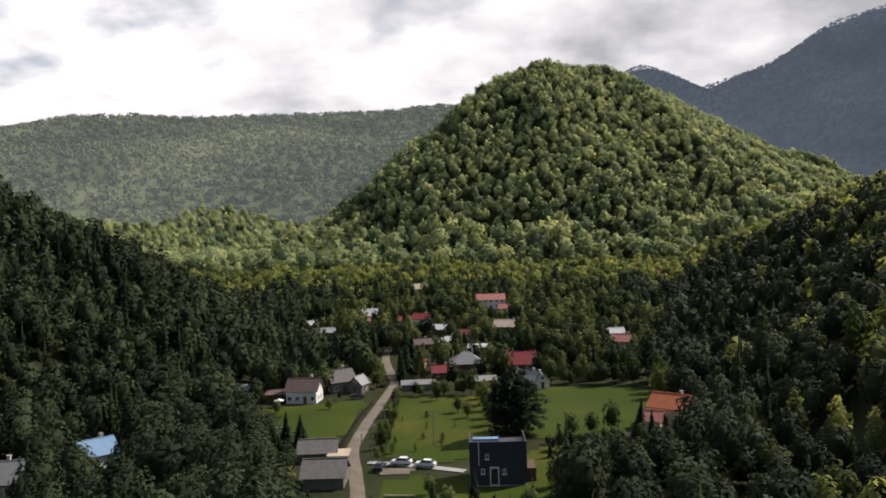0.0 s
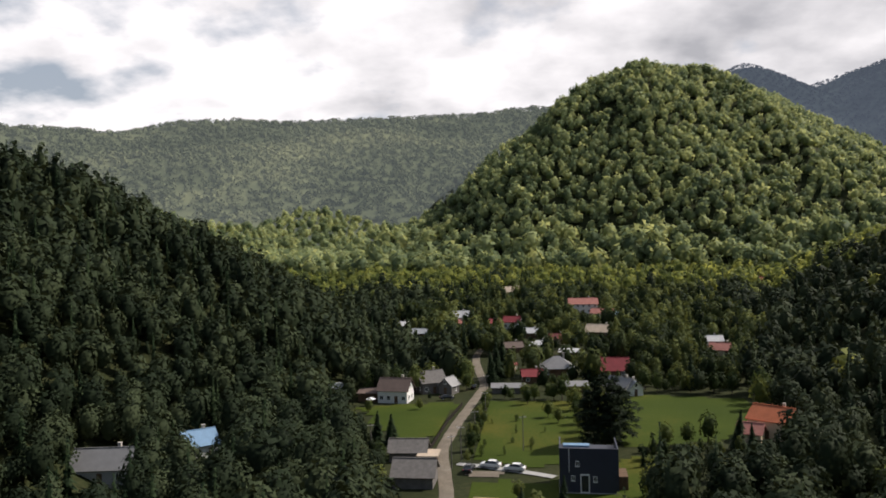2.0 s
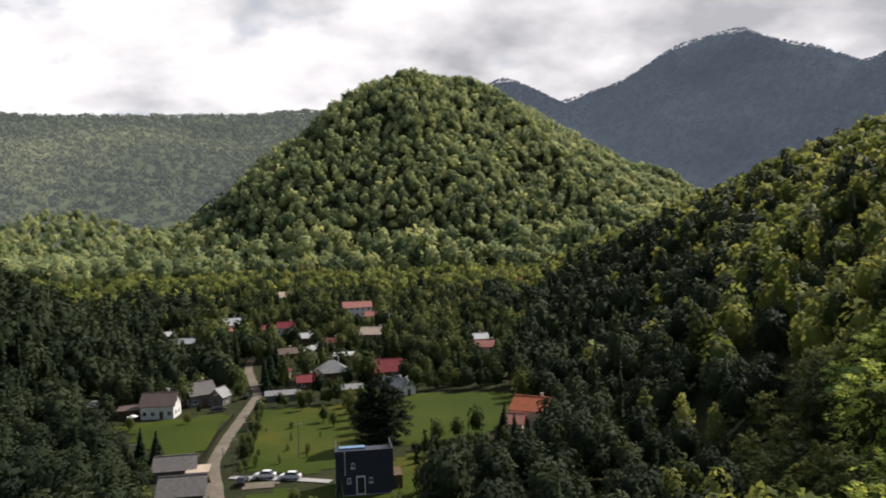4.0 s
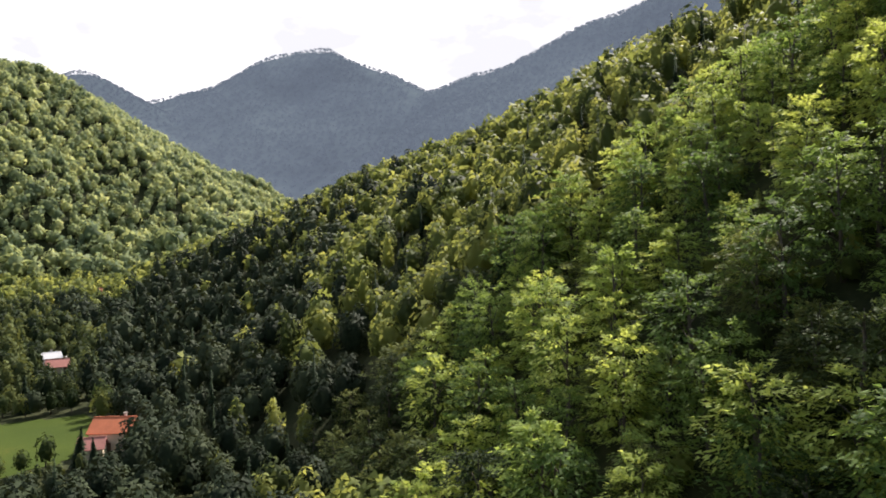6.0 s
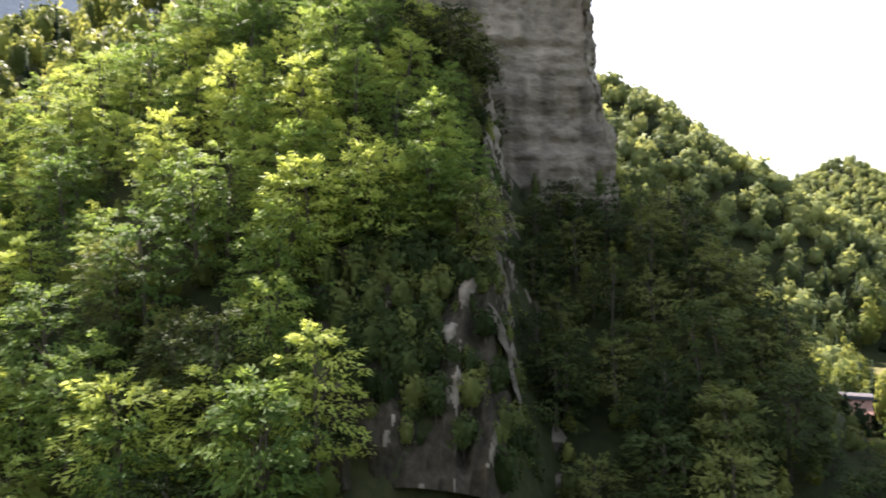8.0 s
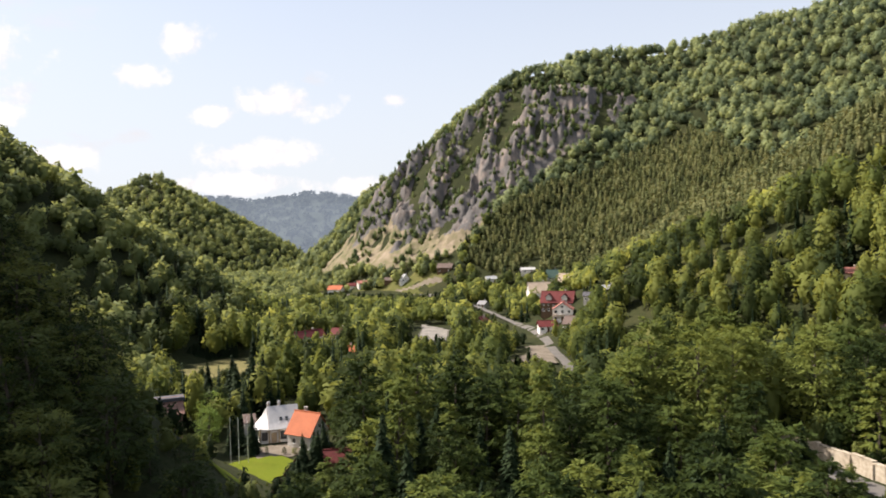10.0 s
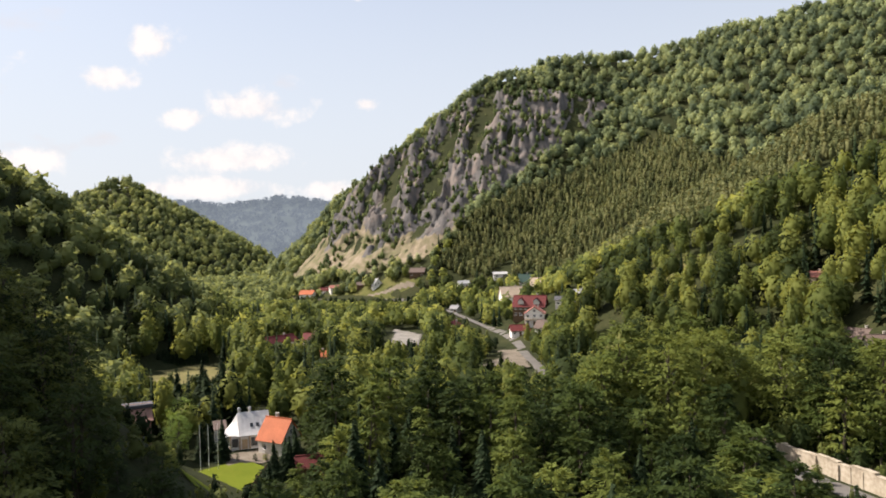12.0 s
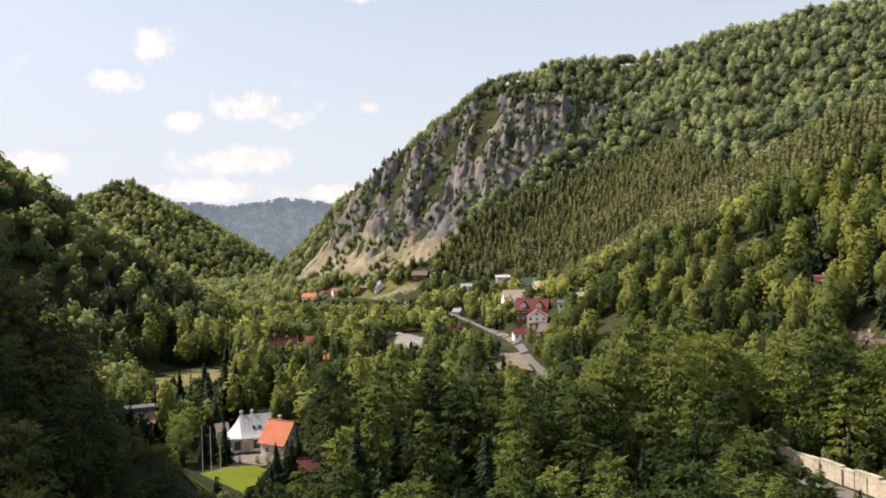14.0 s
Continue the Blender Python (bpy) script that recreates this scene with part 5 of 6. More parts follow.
house(52, 184, -24, 9, 8, 4.4, 2.6, "plaster_beige", "orange_tile", "beige house with orange tile roof at the field", rows=1, cols=3)
house(47, 180, -10, 5, 5, 2.4, 1.8, "plaster_beige", "pale_red", "low wing with faded pink roof", rows=0, cols=0, chimney=False, door=False)
house(63, 489, 12, 7, 6, 2.6, 2.0, "plaster_white", "white_metal", "white house at the foot of the hill", rows=1, cols=2)
house(95, 496, -8, 8, 6, 2.6, 2.0, "plaster_white", "white_metal", "white-roofed house under the hill", rows=1, cols=2)
house(150, 526, 8, 10, 7, 4, 3, "wood", "crimson", "dull red house high in the wood", rows=1, cols=2)
house(-74, 163, 18, 7, 7, 3.0, 2.6, "plaster_white", "blue_metal", "small white house with blue metal roof", rows=1, cols=2)
house(-83, 137, -22, 11, 7, 3.0, 3.0, "plaster_grey", "grey_sheet", "house with grey sheet roof among dark trees", rows=1, cols=3, open_view=False)
house(-62, 231, 8, 5.5, 5, 2.0, 0.8, "wood_grey", "grey_metal", "small shed with pale roof", "shed", rows=0, cols=0, chimney=False)
house(42, 396, 20, 5, 4, 2.4, 1.0, "blue_metal", "blue_metal", "bright blue sheet-roofed shelter", "shed", rows=0, cols=0, chimney=False, door=False)


# ---------------------------------------------------------------- cars, poles and fences
def car(x, y, turn, paint, label):
    ob = new("car")
    ob.matrix_basis = pose(x, y, float(height(x, y)) + 0.2, 0, 0, turn)
    tagged(ob, label, "car", "parked cars by the drive")
    prof = [(-2.15, .35), (-2.2, .7), (-2.05, .92), (-1.3, .98), (1.05, .95), (1.9, .82), (2.15, .62), (2.15, .35)]
    cab = [(-1.75, .95), (-1.2, 1.4), (-.3, 1.46), (.35, 1.4), (1.15, .95)]

    def extrude(outline, w0, w1, mat, name):
        s = Shape()
        n = len(outline)
        zs = [p[1] for p in outline]
        zmin, zmax = min(zs), max(zs)
        wd = [w0 + (w1 - w0) * (z - zmin) / (zmax - zmin) for z in zs]
        s.face(*[(px, -w, z) for (px, z), w in zip(outline, wd)]).face(*[(px, w, z) for (px, z), w in reversed(list(zip(outline, wd)))])
        for k in range(n):
            (ax, az), (bx, bz) = outline[k], outline[(k + 1) % n]
            wa, wb = wd[k], wd[(k + 1) % n]
            s.face((ax, wa, az), (bx, wb, bz), (bx, -wb, bz), (ax, -wa, az))
        return s.mesh(name, mat)

    part("body", extrude(prof, .88, .84, M[paint], "body"), ob)
    part("cabin_glass", extrude(cab, .8, .62, M["glass"], "cabin_glass"), ob, "dark car windows")
    part("roof_panel", Shape().box(-1.2, .35, -.62, .62, 1.41, 1.48).mesh("roof_panel", M[paint]), ob)
    for wx in (-1.35, 1.35):
        for wy in (-.8, .8):
            tyre = part("wheel", Shape().tube(0, 0, -.1, .1, .32, .32, 16).mesh("wheel", M["rubber"]), ob, "black tyre")
            tyre.matrix_local = pose(wx, wy, .32, 90)
            part("rim", Shape().tube(0, 0, -.11, .115, .19, .19, 10).mesh("rim", M["steel"]), tyre, "grey rim")
    for wy in (-.62, .62):
        part("headlight", Shape().box(2.05, 2.18, wy - .18, wy + .18, .62, .76).mesh("headlight", M["frame_white"]), ob, "clear headlight")
        part("tail_light", Shape().box(-2.24, -2.1, wy - .16, wy + .16, .68, .84).mesh("tail_light", M["crimson"]), ob, "red tail light")


car(-10, 158.4, 168, "car_white", "white saloon car parked on the drive")
car(-5, 156.3, 165, "car_white", "white hatchback car parked on the drive")
car(-14.2, 155.6, 80, "car_dark", "dark car parked on gravel")
car(-27, 228, 20, "car_dark", "dark car parked at the lawn's end")
car(-20.5, 246, 95, "car_dark", "dark car standing on the village road")


def pole(x, y, h, label="grey weathered power pole with crossarm", r=0.12):
    ob = new("power_pole")
    ob.matrix_basis = pose(x, y, float(height(x, y)), 0, 0, x * 7 % 40)
    tagged(ob, label, "pole", "power poles")
    part("shaft", Shape().tube(0, 0, -0.3, h, r, r * 0.6, 8).mesh("shaft", M["wood_grey"]), ob)
    part("crossarm", Shape().box(-.8, .8, -.06, .06, h - .6, h - .48).mesh("crossarm", M["steel"]), ob)
    for k in (-.7, 0, .7):
        part("insulator", Shape().tube(k, 0, h - .48, h - .28, .05, .03, 6).mesh("insulator", M["frame_white"]), ob)


for x, y, h in ((-18, 158, 7), (-16.6, 164, 7.5), (-3.5, 172, 8), (-15, 182, 7), (-14, 205, 7), (-15.5, 232, 7), (-38, 172, 6), (300, -322, 9), (345, -345, 9), (392, -374, 9), (372, -366, 9)):
    pole(x, y, h)


def flag_pole(x, y, h):
    ob = new("flag_pole")
    ob.matrix_basis = pose(x, y, float(height(x, y)))
    tagged(ob, "thin white flag pole at the villa lawn", "pole", "flag poles at the villa lawn")
    part("shaft", Shape().tube(0, 0, -0.3, h, 0.07, 0.045, 8).mesh("shaft", M["frame_white"]), ob)
    part("finial", Shape().tube(0, 0, h, h + .12, 0.08, 0.02, 8).mesh("finial", M["steel"]), ob)
    part("base", Shape().tube(0, 0, -.1, .25, 0.22, 0.18, 8).mesh("base", M["concrete"]), ob)


for x, y in ((143.6, -73), (142.8, -74.4), (142, -76)):
    flag_pole(x, y, 9.5)


def fence(name, pts, h, mat, label, gap=2.2):
    ob = new(name)
    tagged(ob, label, "fence", kind="structure")
    for (ax, ay), (bx, by) in zip(pts, pts[1:]):
        ln = math.hypot(bx - ax, by - ay)
        n = max(1, int(ln / gap))
        for k in range(n):
            x0, y0, x1, y1 = (ax + (bx - ax) * k / n, ay + (by - ay) * k / n, ax + (bx - ax) * (k + 1) / n, ay + (by - ay) * (k + 1) / n)
            z0, z1 = float(height(x0, y0)), float(height(x1, y1))
            s = Shape()
            for j in range(2):
                q = 0.25 + j * (h - 0.35)
                s.slab((x0, y0, z0 + q + .12), (x1, y1, z1 + q + .12), (x1, y1 + .05, z1 + q + .12), (x0, y0 + .05, z0 + q + .12), .12)
            s.slab((x0, y0 - .03, z0 + h), (x1, y1 - .03, z1 + h), (x1, y1, z1 + h), (x0, y0, z0 + h), h - .1)
            part("panel", s.mesh("panel", M[mat]), ob)
            part("post", Shape().box(x0 - .06, x0 + .06, y0 - .06, y0 + .06, z0 - .2, z0 + h + .1).mesh("post", M[mat]), ob)


fence("road_fence", [(-24.4, 168), (-24, 182), (-23.4, 200), (-21.6, 220)], 1.1, "wood_dark", "dark wooden fence along the road")
fence("lawn_fence", [(117.5, -66.6), (128, -76.4), (136, -84.4)], 1.5, "wood", "brown plank fence at the lawn's edge")


def parasol(x, y):
    ob = new("garden_parasol")
    ob.matrix_basis = pose(x, y, float(height(x, y)))
    tagged(ob, "white garden parasol beside the white house", "parasol")
    part("pole", Shape().tube(0, 0, 0, 2.3, .03, .03, 6).mesh("pole", M["steel"]), ob)
    part("canopy", Shape().tube(0, 0, 1.9, 2.5, 1.5, .05, 8).mesh("canopy", M["frame_white"]), ob, "white cloth canopy")


parasol(-48.3, 219.5)
part_log = Shape().tube(0, 0, 0, 5.5, .22, .18, 8).mesh("log", M["wood_pale"])
log = new("log", part_log)
log.matrix_basis = pose(-12, 138.5, 0.35, 0, 90, -6)
tagged(log, "pale peeled log lying on the lawn", "log")

# ---------------------------------------------------------------- the woods
def trunk_mesh():
    """A leaning tapered stem with limbs that rise towards the crown's edge."""
    v, f = [], []

    def limb(path, k):
        start = len(v)
        for x, y, z, rad in path:
            v.extend((x + math.cos(6.283 * i / k) * rad, y + math.sin(6.283 * i / k) * rad, z) for i in range(k))
        for j in range(len(path) - 1):
            for i in range(k):
                p = start + j * k
                f.append((p + i, p + (i + 1) % k, p + k + (i + 1) % k, p + k + i))

    limb([(0, 0, 0, .3), (.05, 0, 2.5, .22), (.2, 0, 6, .15), (.45, 0, 10, .04)], 7)
    for q in range(9):
        a, z = q * 2.4, 1.6 + 0.8 * q
        c, d, far = math.cos(a), math.sin(a), 3.2 - 0.2 * q
        limb([(0.02 * z, 0, z, .1), (c * far * .5, d * far * .5, z + 1.0, .07), (c * far, d * far, z + 1.6, .02)], 4)
    return mesh_of("trunk", v, f, [M["bark"]], True)


def open_ground(p):
    ok = np.ones(len(p), bool)
    for poly in CLEAR:
        ok &= ~inside(p, poly)
    # the cleared strip at each house lies along the camera's line to it
    for x, y, r in HOUSE_SPOTS:
        d = math.hypot(x, y)
        along = ((p[:, 0] - x) * x + (p[:, 1] - y) * y) / d
        side = np.abs((p[:, 0] - x) * y - (p[:, 1] - y) * x) / d
        ok &= ~((side < r + 1.5) & (along > -r - 4) & (along < r + 5))
    return ok


# lawns, roads, water and wall that trees must not hide from the camera
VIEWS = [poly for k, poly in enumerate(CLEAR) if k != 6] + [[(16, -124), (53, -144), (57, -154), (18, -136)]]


def sightline_room(p):
    """How tall a tree may grow at each place: kept under the camera's sightlines to lawns, roads, water and houses."""
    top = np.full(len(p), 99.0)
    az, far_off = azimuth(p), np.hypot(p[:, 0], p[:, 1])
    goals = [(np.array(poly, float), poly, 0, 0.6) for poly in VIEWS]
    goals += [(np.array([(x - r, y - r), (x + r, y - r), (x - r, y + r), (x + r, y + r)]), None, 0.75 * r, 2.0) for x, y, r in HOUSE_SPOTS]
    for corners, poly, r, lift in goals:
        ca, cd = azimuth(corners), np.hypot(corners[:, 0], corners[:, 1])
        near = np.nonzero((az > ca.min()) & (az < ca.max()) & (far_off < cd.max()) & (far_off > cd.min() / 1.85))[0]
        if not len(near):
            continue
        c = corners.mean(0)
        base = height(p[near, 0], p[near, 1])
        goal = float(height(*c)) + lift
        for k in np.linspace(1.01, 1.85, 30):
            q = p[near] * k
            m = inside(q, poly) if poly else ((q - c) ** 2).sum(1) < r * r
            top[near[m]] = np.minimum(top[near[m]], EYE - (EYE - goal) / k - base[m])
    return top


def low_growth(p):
    """Where the camera's sightlines leave height only for bushes."""
    return sightline_room(p) < 4.0


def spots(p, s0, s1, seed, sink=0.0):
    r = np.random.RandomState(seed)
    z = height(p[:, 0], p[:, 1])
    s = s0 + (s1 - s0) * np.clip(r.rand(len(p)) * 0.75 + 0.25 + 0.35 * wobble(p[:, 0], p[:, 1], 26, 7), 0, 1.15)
    s = np.clip(np.minimum(s, sightline_room(p) / 13.5), 0.1, 9)
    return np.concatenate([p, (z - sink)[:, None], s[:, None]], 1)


def behind_ridge(p, over=12.0):
    """Which spots lie behind a crest, as seen from the camera."""
    z = height(p[:, 0], p[:, 1]) + over
    hid = np.zeros(len(p), bool)
    for u in np.linspace(0.12, 0.97, 22):
        hid |= height(p[:, 0] * u, p[:, 1] * u) > EYE + (z - EYE) * u + 5
    return hid


def plant(kind, mesh_list, trunk, rows, label, category, group, seed):
    """Single trees, each with its stem and crown."""
    r = np.random.RandomState(seed)
    for x, y, z, s in rows:
        tree = new(kind)
        tree.matrix_basis = pose(x, y, z, r.normal() * 3, r.normal() * 3, r.rand() * 360) @ Matrix.Diagonal((s, s, s * (0.85 + 0.3 * r.rand()), 1))
        tagged(tree, label, category, group)
        part("trunk", trunk, tree)
        part("crown", mesh_list[r.randint(len(mesh_list))], tree)


def woods():
    near = [bough_crown(s, 4.6 - 0.1 * s, 10.5 + 0.3 * s, 46, 46, 0.38, 0.04, 0.05) for s in range(7)]
    leafy = [bough_crown(10 + s, 4.2, 12.0, 40, 38, 0.6, 0.04, 0.1, fan=0.42) for s in range(5)] + [bough_crown(16 + s, 2.9, 13.5, 40, 32, 0.56, 0.03, 0.35, fan=0.5) for s in range(2)]
    mid = [dome_crown(20 + s, 4.3, 11.5, 130, 1.05, 0, 0.02, 0.1, 0.45, 0.42) for s in range(6)] + [dome_crown(27 + s, 2.9, 13.5, 120, 0.95, 0, 0.02, 0.35, 0.4, 0.42) for s in range(2)]
    far = [dome_crown(40 + s, 4.2, 11.5, 50, 1.7, 0, 0.0, 0.15) for s in range(5)] + [dome_crown(47 + s, 2.8, 13.0, 44, 1.4, 0, 0.0, 0.45) for s in range(2)]
    dist = [dome_crown(60 + s, 8.0, 9.0, 16, 4.4, None, -0.4, 0.1, 0.2, 0.22) for s in range(5)]
    round_top = [dome_crown(100 + s, 4.9, 11.0, 44, 1.95, 0, 0.0, 0.08, 0.4) for s in range(7)]
    dense = [bough_crown(140 + s, 3.9, 13.0, 60, 44, 0.6, 0.05, 0.2, fan=0.42) for s in range(3)]
    thick = [dome_crown(150 + s, 4.3, 11.5, 330, 0.68, 0, 0.02, 0.1, 0.45, 0.42) for s in range(5)]
    spr = [spruce_crown(80 + s, 2.6, 16.0, 15, 11) for s in range(4)]
    pine_top = [dome_crown(120 + s, 1.9, 10.0, 16, 1.3, 0, 0.1, 0.5, 0.3) for s in range(4)]
    spr_far = [spruce_crown(90 + s, 2.4, 11.0, 7, 8) for s in range(4)]
    trunk = trunk_mesh()
    beech = [mesh_of("crown", v, f, [M["beech"]]) for v, f in near]
    shaded_leaves = [mesh_of("crown", v, f, [M["shaded_leaves"]]) for v, f in near[:4]]
    bush = [mesh_of("crown", v, f, [M["shaded_leaves"]]) for v, f in mid[:5]]
    alder = [mesh_of("crown", v, f, [M["alder"]]) for v, f in leafy]
    spruce = [mesh_of("crown", *spruce_crown(70 + s, 3.7, 15.0, 24, 22), [M["spruce"]]) for s in range(3)]

    # single spruces and garden trees of the two villages
    rows = [(17, 254, 0, 1.05), (-14, 262, 0, .9), (-12, 268, 0, 1.0), (-15, 256, 0, .7), (43, 174, 0, .62), (45, 169, 0, .5), (4, 134, 0, .42), (-3, 131, 0, .36), (47, 246, 0, .7), (-34, 176, 0, .6), (-38, 178, 0, .55), (149.7, -79, 0, .5), (147.5, -80, 0, .62), (151.5, -77.5, 0, .55), (201, -116, 0, .9), (204, -105, 0, .9), (196, -110, 0, .75), (207, -118, 0, .8), (128, -80.5, 0, .5), (126.5, -82, 0, .62), (130, -84, 0, .5), (128.5, -86, 0, .6), (176, -92, 0, 1.0), (180, -98, 0, 1.1), (174, -100, 0, .9), (184, -104, 0, 1.0), (183, -88, 0, .95), (232, -140, 0, .9), (226, -136, 0, .8)]
    rows = [(x, y, float(height(x, y)) - .2, s) for x, y, _, s in rows]
    plant("spruce_tree", spruce, trunk, rows, "dark green spruce with drooping boughs", "tree", "spruces of the valley", 11)
    r = np.random.RandomState(30)
    rows = [(278 - 0.8 * (k % 2) * 4 - 0.1 * k + r.normal() * .4, -126 - 0.62 * k + r.normal() * .3, 0, .3 + .12 * r.rand()) for k in range(28)]
    plant("spruce_tree", spruce, trunk, [(x, y, float(height(x, y)) - .1, s) for x, y, _, s in rows], "young blue-green spruce in a planted row", "tree", "planted row of young spruces", 17)
    rows = [(166, -79, 0, .85), (160.5, -76.5, 0, .7), (171, -82, 0, .95)]
    plant("lime_tree", beech, trunk, [(x, y, float(height(x, y)), s) for x, y, _, s in rows], "bright green round garden tree by the villa", "tree", "garden trees by the villa", 18)
    rows = [(136.5, -95, 0, .8), (133, -98, 0, .9), (139, -100, 0, 1.0), (140.5, -86, 0, .15), (142, -84.5, 0, .12), (139.5, -87.5, 0, .17), (145, -82, 0, .14)]
    plant("alder_tree", alder, trunk, [(x, y, float(height(x, y)), s) for x, y, _, s in rows], "dense green tree beside the orange-roofed house", "tree", "trees by the orange-roofed house", 20)
    rows = [(15, 178, 0, 1.25), (18.5, 180, 0, 1.15), (12.5, 176.5, 0, 1.0), (16, 174, 0, .8)]
    dark_lime = [mesh_of("crown", v, f, [M["cloud_shade_wood"]]) for v, f in dense]
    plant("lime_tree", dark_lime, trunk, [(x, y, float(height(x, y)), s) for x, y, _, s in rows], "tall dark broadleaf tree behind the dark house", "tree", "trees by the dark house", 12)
    r = np.random.RandomState(31)
    rows = [(-12 + 5.6 * (k % 3) + r.normal() * 1.2, 168 + 11 * (k // 3) + r.normal() * 2, 0, .12 + .07 * r.rand()) for k in range(11)]
    plant("fruit_tree", alder, trunk, [(x, y, float(height(x, y)), s) for x, y, _, s in rows], "small young fruit tree in the orchard grass", "tree", "orchard trees", 13)

    r = np.random.RandomState(33)
    rows = [(-15 + r.normal() * .6, 164 + 2.7 * k + r.normal(), 0, .18 + .2 * r.rand()) for k in range(24)]
    rows += [(-11 + 3.4 * k + r.normal(), 230 + r.normal() * 1.6, 0, .2 + .25 * r.rand()) for k in range(10)]
    rows += [(2.5, 205, 0, .42), (5, 199, 0, .35), (9.5, 222, 0, .5), (10.5, 214, 0, .6), (10, 206, 0, .45), (11, 198, 0, .55), (10.5, 190, 0, .5), (11.5, 184, 0, .6), (7, 228, 0, .6), (-1, 227, 0, .45), (28, 176, 0, .5), (33, 178, 0, .45), (38, 180, 0, .6), (60, 216, 0, .7), (62, 224, 0, .8), (-3, 222, 0, .4), (36, 240, 0, .5), (41, 243, 0, .55), (46, 240, 0, .5), (52, 238, 0, .6), (57, 236, 0, .55), (33, 244, 0, .6), (-4, 139, 0, .3), (19, 141, 0, .42), (22, 137, 0, .5), (-29, 166, 0, .4), (-33, 158, 0, .45), (-30, 140, 0, .5), (-22.5, 243, 0, .6), (-24, 249, 0, .75), (-23, 256, 0, .7), (-27, 252, 0, .9), (-34, 246, 0, .8), (-44, 236, 0, .7), (-38, 238, 0, .8), (-52, 232, 0, .6), (-33, 214, 0, .3), (-47, 210, 0, .35)]
    plant("garden_tree", bush, trunk, [(x, y, float(height(x, y)), s) for x, y, _, s in rows], "dark green garden tree or hedge bush beside the lawns", "tree", "garden trees of the upper village", 21)

    r = np.random.RandomState(34)
    rows = [(20.5 + 4.1 * k + r.normal() * .5, -135.8 - 2.22 * k + r.normal() * .5, 0, .36 + .3 * r.rand()) for k in range(13)]
    rows += [(24 + 5.5 * k + r.normal(), -127.5 - 3 * k + r.normal() * .6, 0, .14 + .16 * r.rand()) for k in range(9)]
    plant("roadside_bush", bush, trunk, [(x, y, float(height(x, y)), s) for x, y, _, s in rows], "leafy bush overhanging the retaining wall and road", "bush", "bushes along the retaining wall", 22)

    tall = [mesh_of("crown", *bough_crown(160 + s, 4.1, 12.0, 104, 40, 0.37, 0.03, 0.12), [M["alder"]]) for s in range(3)]
    rows = [(148.5, 176, 2.25), (150.8, 168, 2.1), (146.6, 166, 1.75), (153.2, 178, 2.0), (155.6, 184, 1.95), (158.6, 180, 1.9), (161.5, 178, 1.85), (164.5, 176, 1.9), (167.5, 178, 1.8)]
    rows = [(math.sin(radians(q)) * d, math.cos(radians(q)) * d, s) for q, d, s in rows]
    plant("beech_tree", tall, trunk, [(x, y, float(height(x, y)) - .3, s) for x, y, s in rows], "very tall broad green beech towering over the valley wood", "tree", "tallest trees of the valley floor", 28)
    rows = [(119, -210, 1.55), (113, -219, 1.75), (98, -206, 1.50), (84, -213, 1.60), (71, -202, 1.50), (111, -178, 1.35), (81, -185, 1.35)]
    plant("lime_tree", alder[:3], trunk, [(x, y, float(height(x, y)) - .3, s) for x, y, s in rows], "tall broad green tree above the valley wood", "tree", "tall trees of the valley floor", 23)

    rows = [(138, 15, 1.0), (138.4, 11, 1.2), (138.8, 7, 1.15), (140, 3, .75), (142, -2, .5), (144, -7, .4), (146, -12, .35), (137, 19, 1.1), (139.5, 9, 1.3), (140.4, 6, .95)]
    plant("shade_toned_tree", shaded_leaves, trunk, [(x, y, float(height(x, y)) - .3, s) for x, y, s in rows], "broadleaf tree in shade-toned green against the rock wall", "tree", "hornbeams at the foot of the rock wall", 24)

    # shrubs and small trees that hang over the broken bank
    r = np.random.RandomState(35)
    rows = []
    for k in range(190):
        az, dist_k = radians(76 + 15 * r.rand()), 79 + 21 * r.rand() ** 0.8
        x, y = math.sin(az) * dist_k, math.cos(az) * dist_k
        bare = 85 < math.degrees(az) < 88.6 and dist_k < 97
        if not bare or r.rand() < 0.35:
            rows.append((x, y, float(height(x, y)) - .4, .18 + .34 * r.rand()))
    plant("hollow_bush", bush, trunk, rows, "dark leafy bush on the shaded broken bank", "bush", "bushes on the broken bank", 25)
    rows = []
    for k in range(26):
        x, off = 96 + 46 * r.rand(), r.uniform(-1.5, 7)
        rows.append((x, 0.035 * x - off, float(height(x, 0.035 * x - off)) - .4, .2 + .3 * r.rand()))
    plant("wall_bush", bush, trunk, rows, "dark leafy bush clinging to the rock wall", "bush", "bushes on the rock wall", 27)
    rows = [(78.5, 101, 1.0), (80.5, 103, 1.15), (82.5, 101, 0.9), (84, 103, 1.1), (86, 102, 1.0), (87.4, 104, .9), (87, 108, .9), (86.6, 114, .8), (86, 121, .7), (85.0, 109, 1.15), (87.8, 101, 0.5)]
    plant("beech_tree", beech, trunk, [(math.sin(radians(q)) * d, math.cos(radians(q)) * d, float(height(math.sin(radians(q - .6)) * d, math.cos(radians(q - .6)) * d)) - .6, s) for q, d, s in rows], "light green beech leaning over the slope's broken edge", "tree", "beech trees at the broken edge", 26)

    # inner ring
    p = jitter_grid(-330, 420, -420, 620, 7.2, 1)
    q = jitter_grid(50, 190, -60, 150, 6.5, 2)
    box = (p[:, 0] > 50) & (p[:, 0] < 190) & (p[:, 1] > -60) & (p[:, 1] < 150)
    w = jitter_grid(70, 300, -260, -60, 6.4, 4)
    box |= (p[:, 0] > 70) & (p[:, 0] < 300) & (p[:, 1] > -260) & (p[:, 1] < -60)
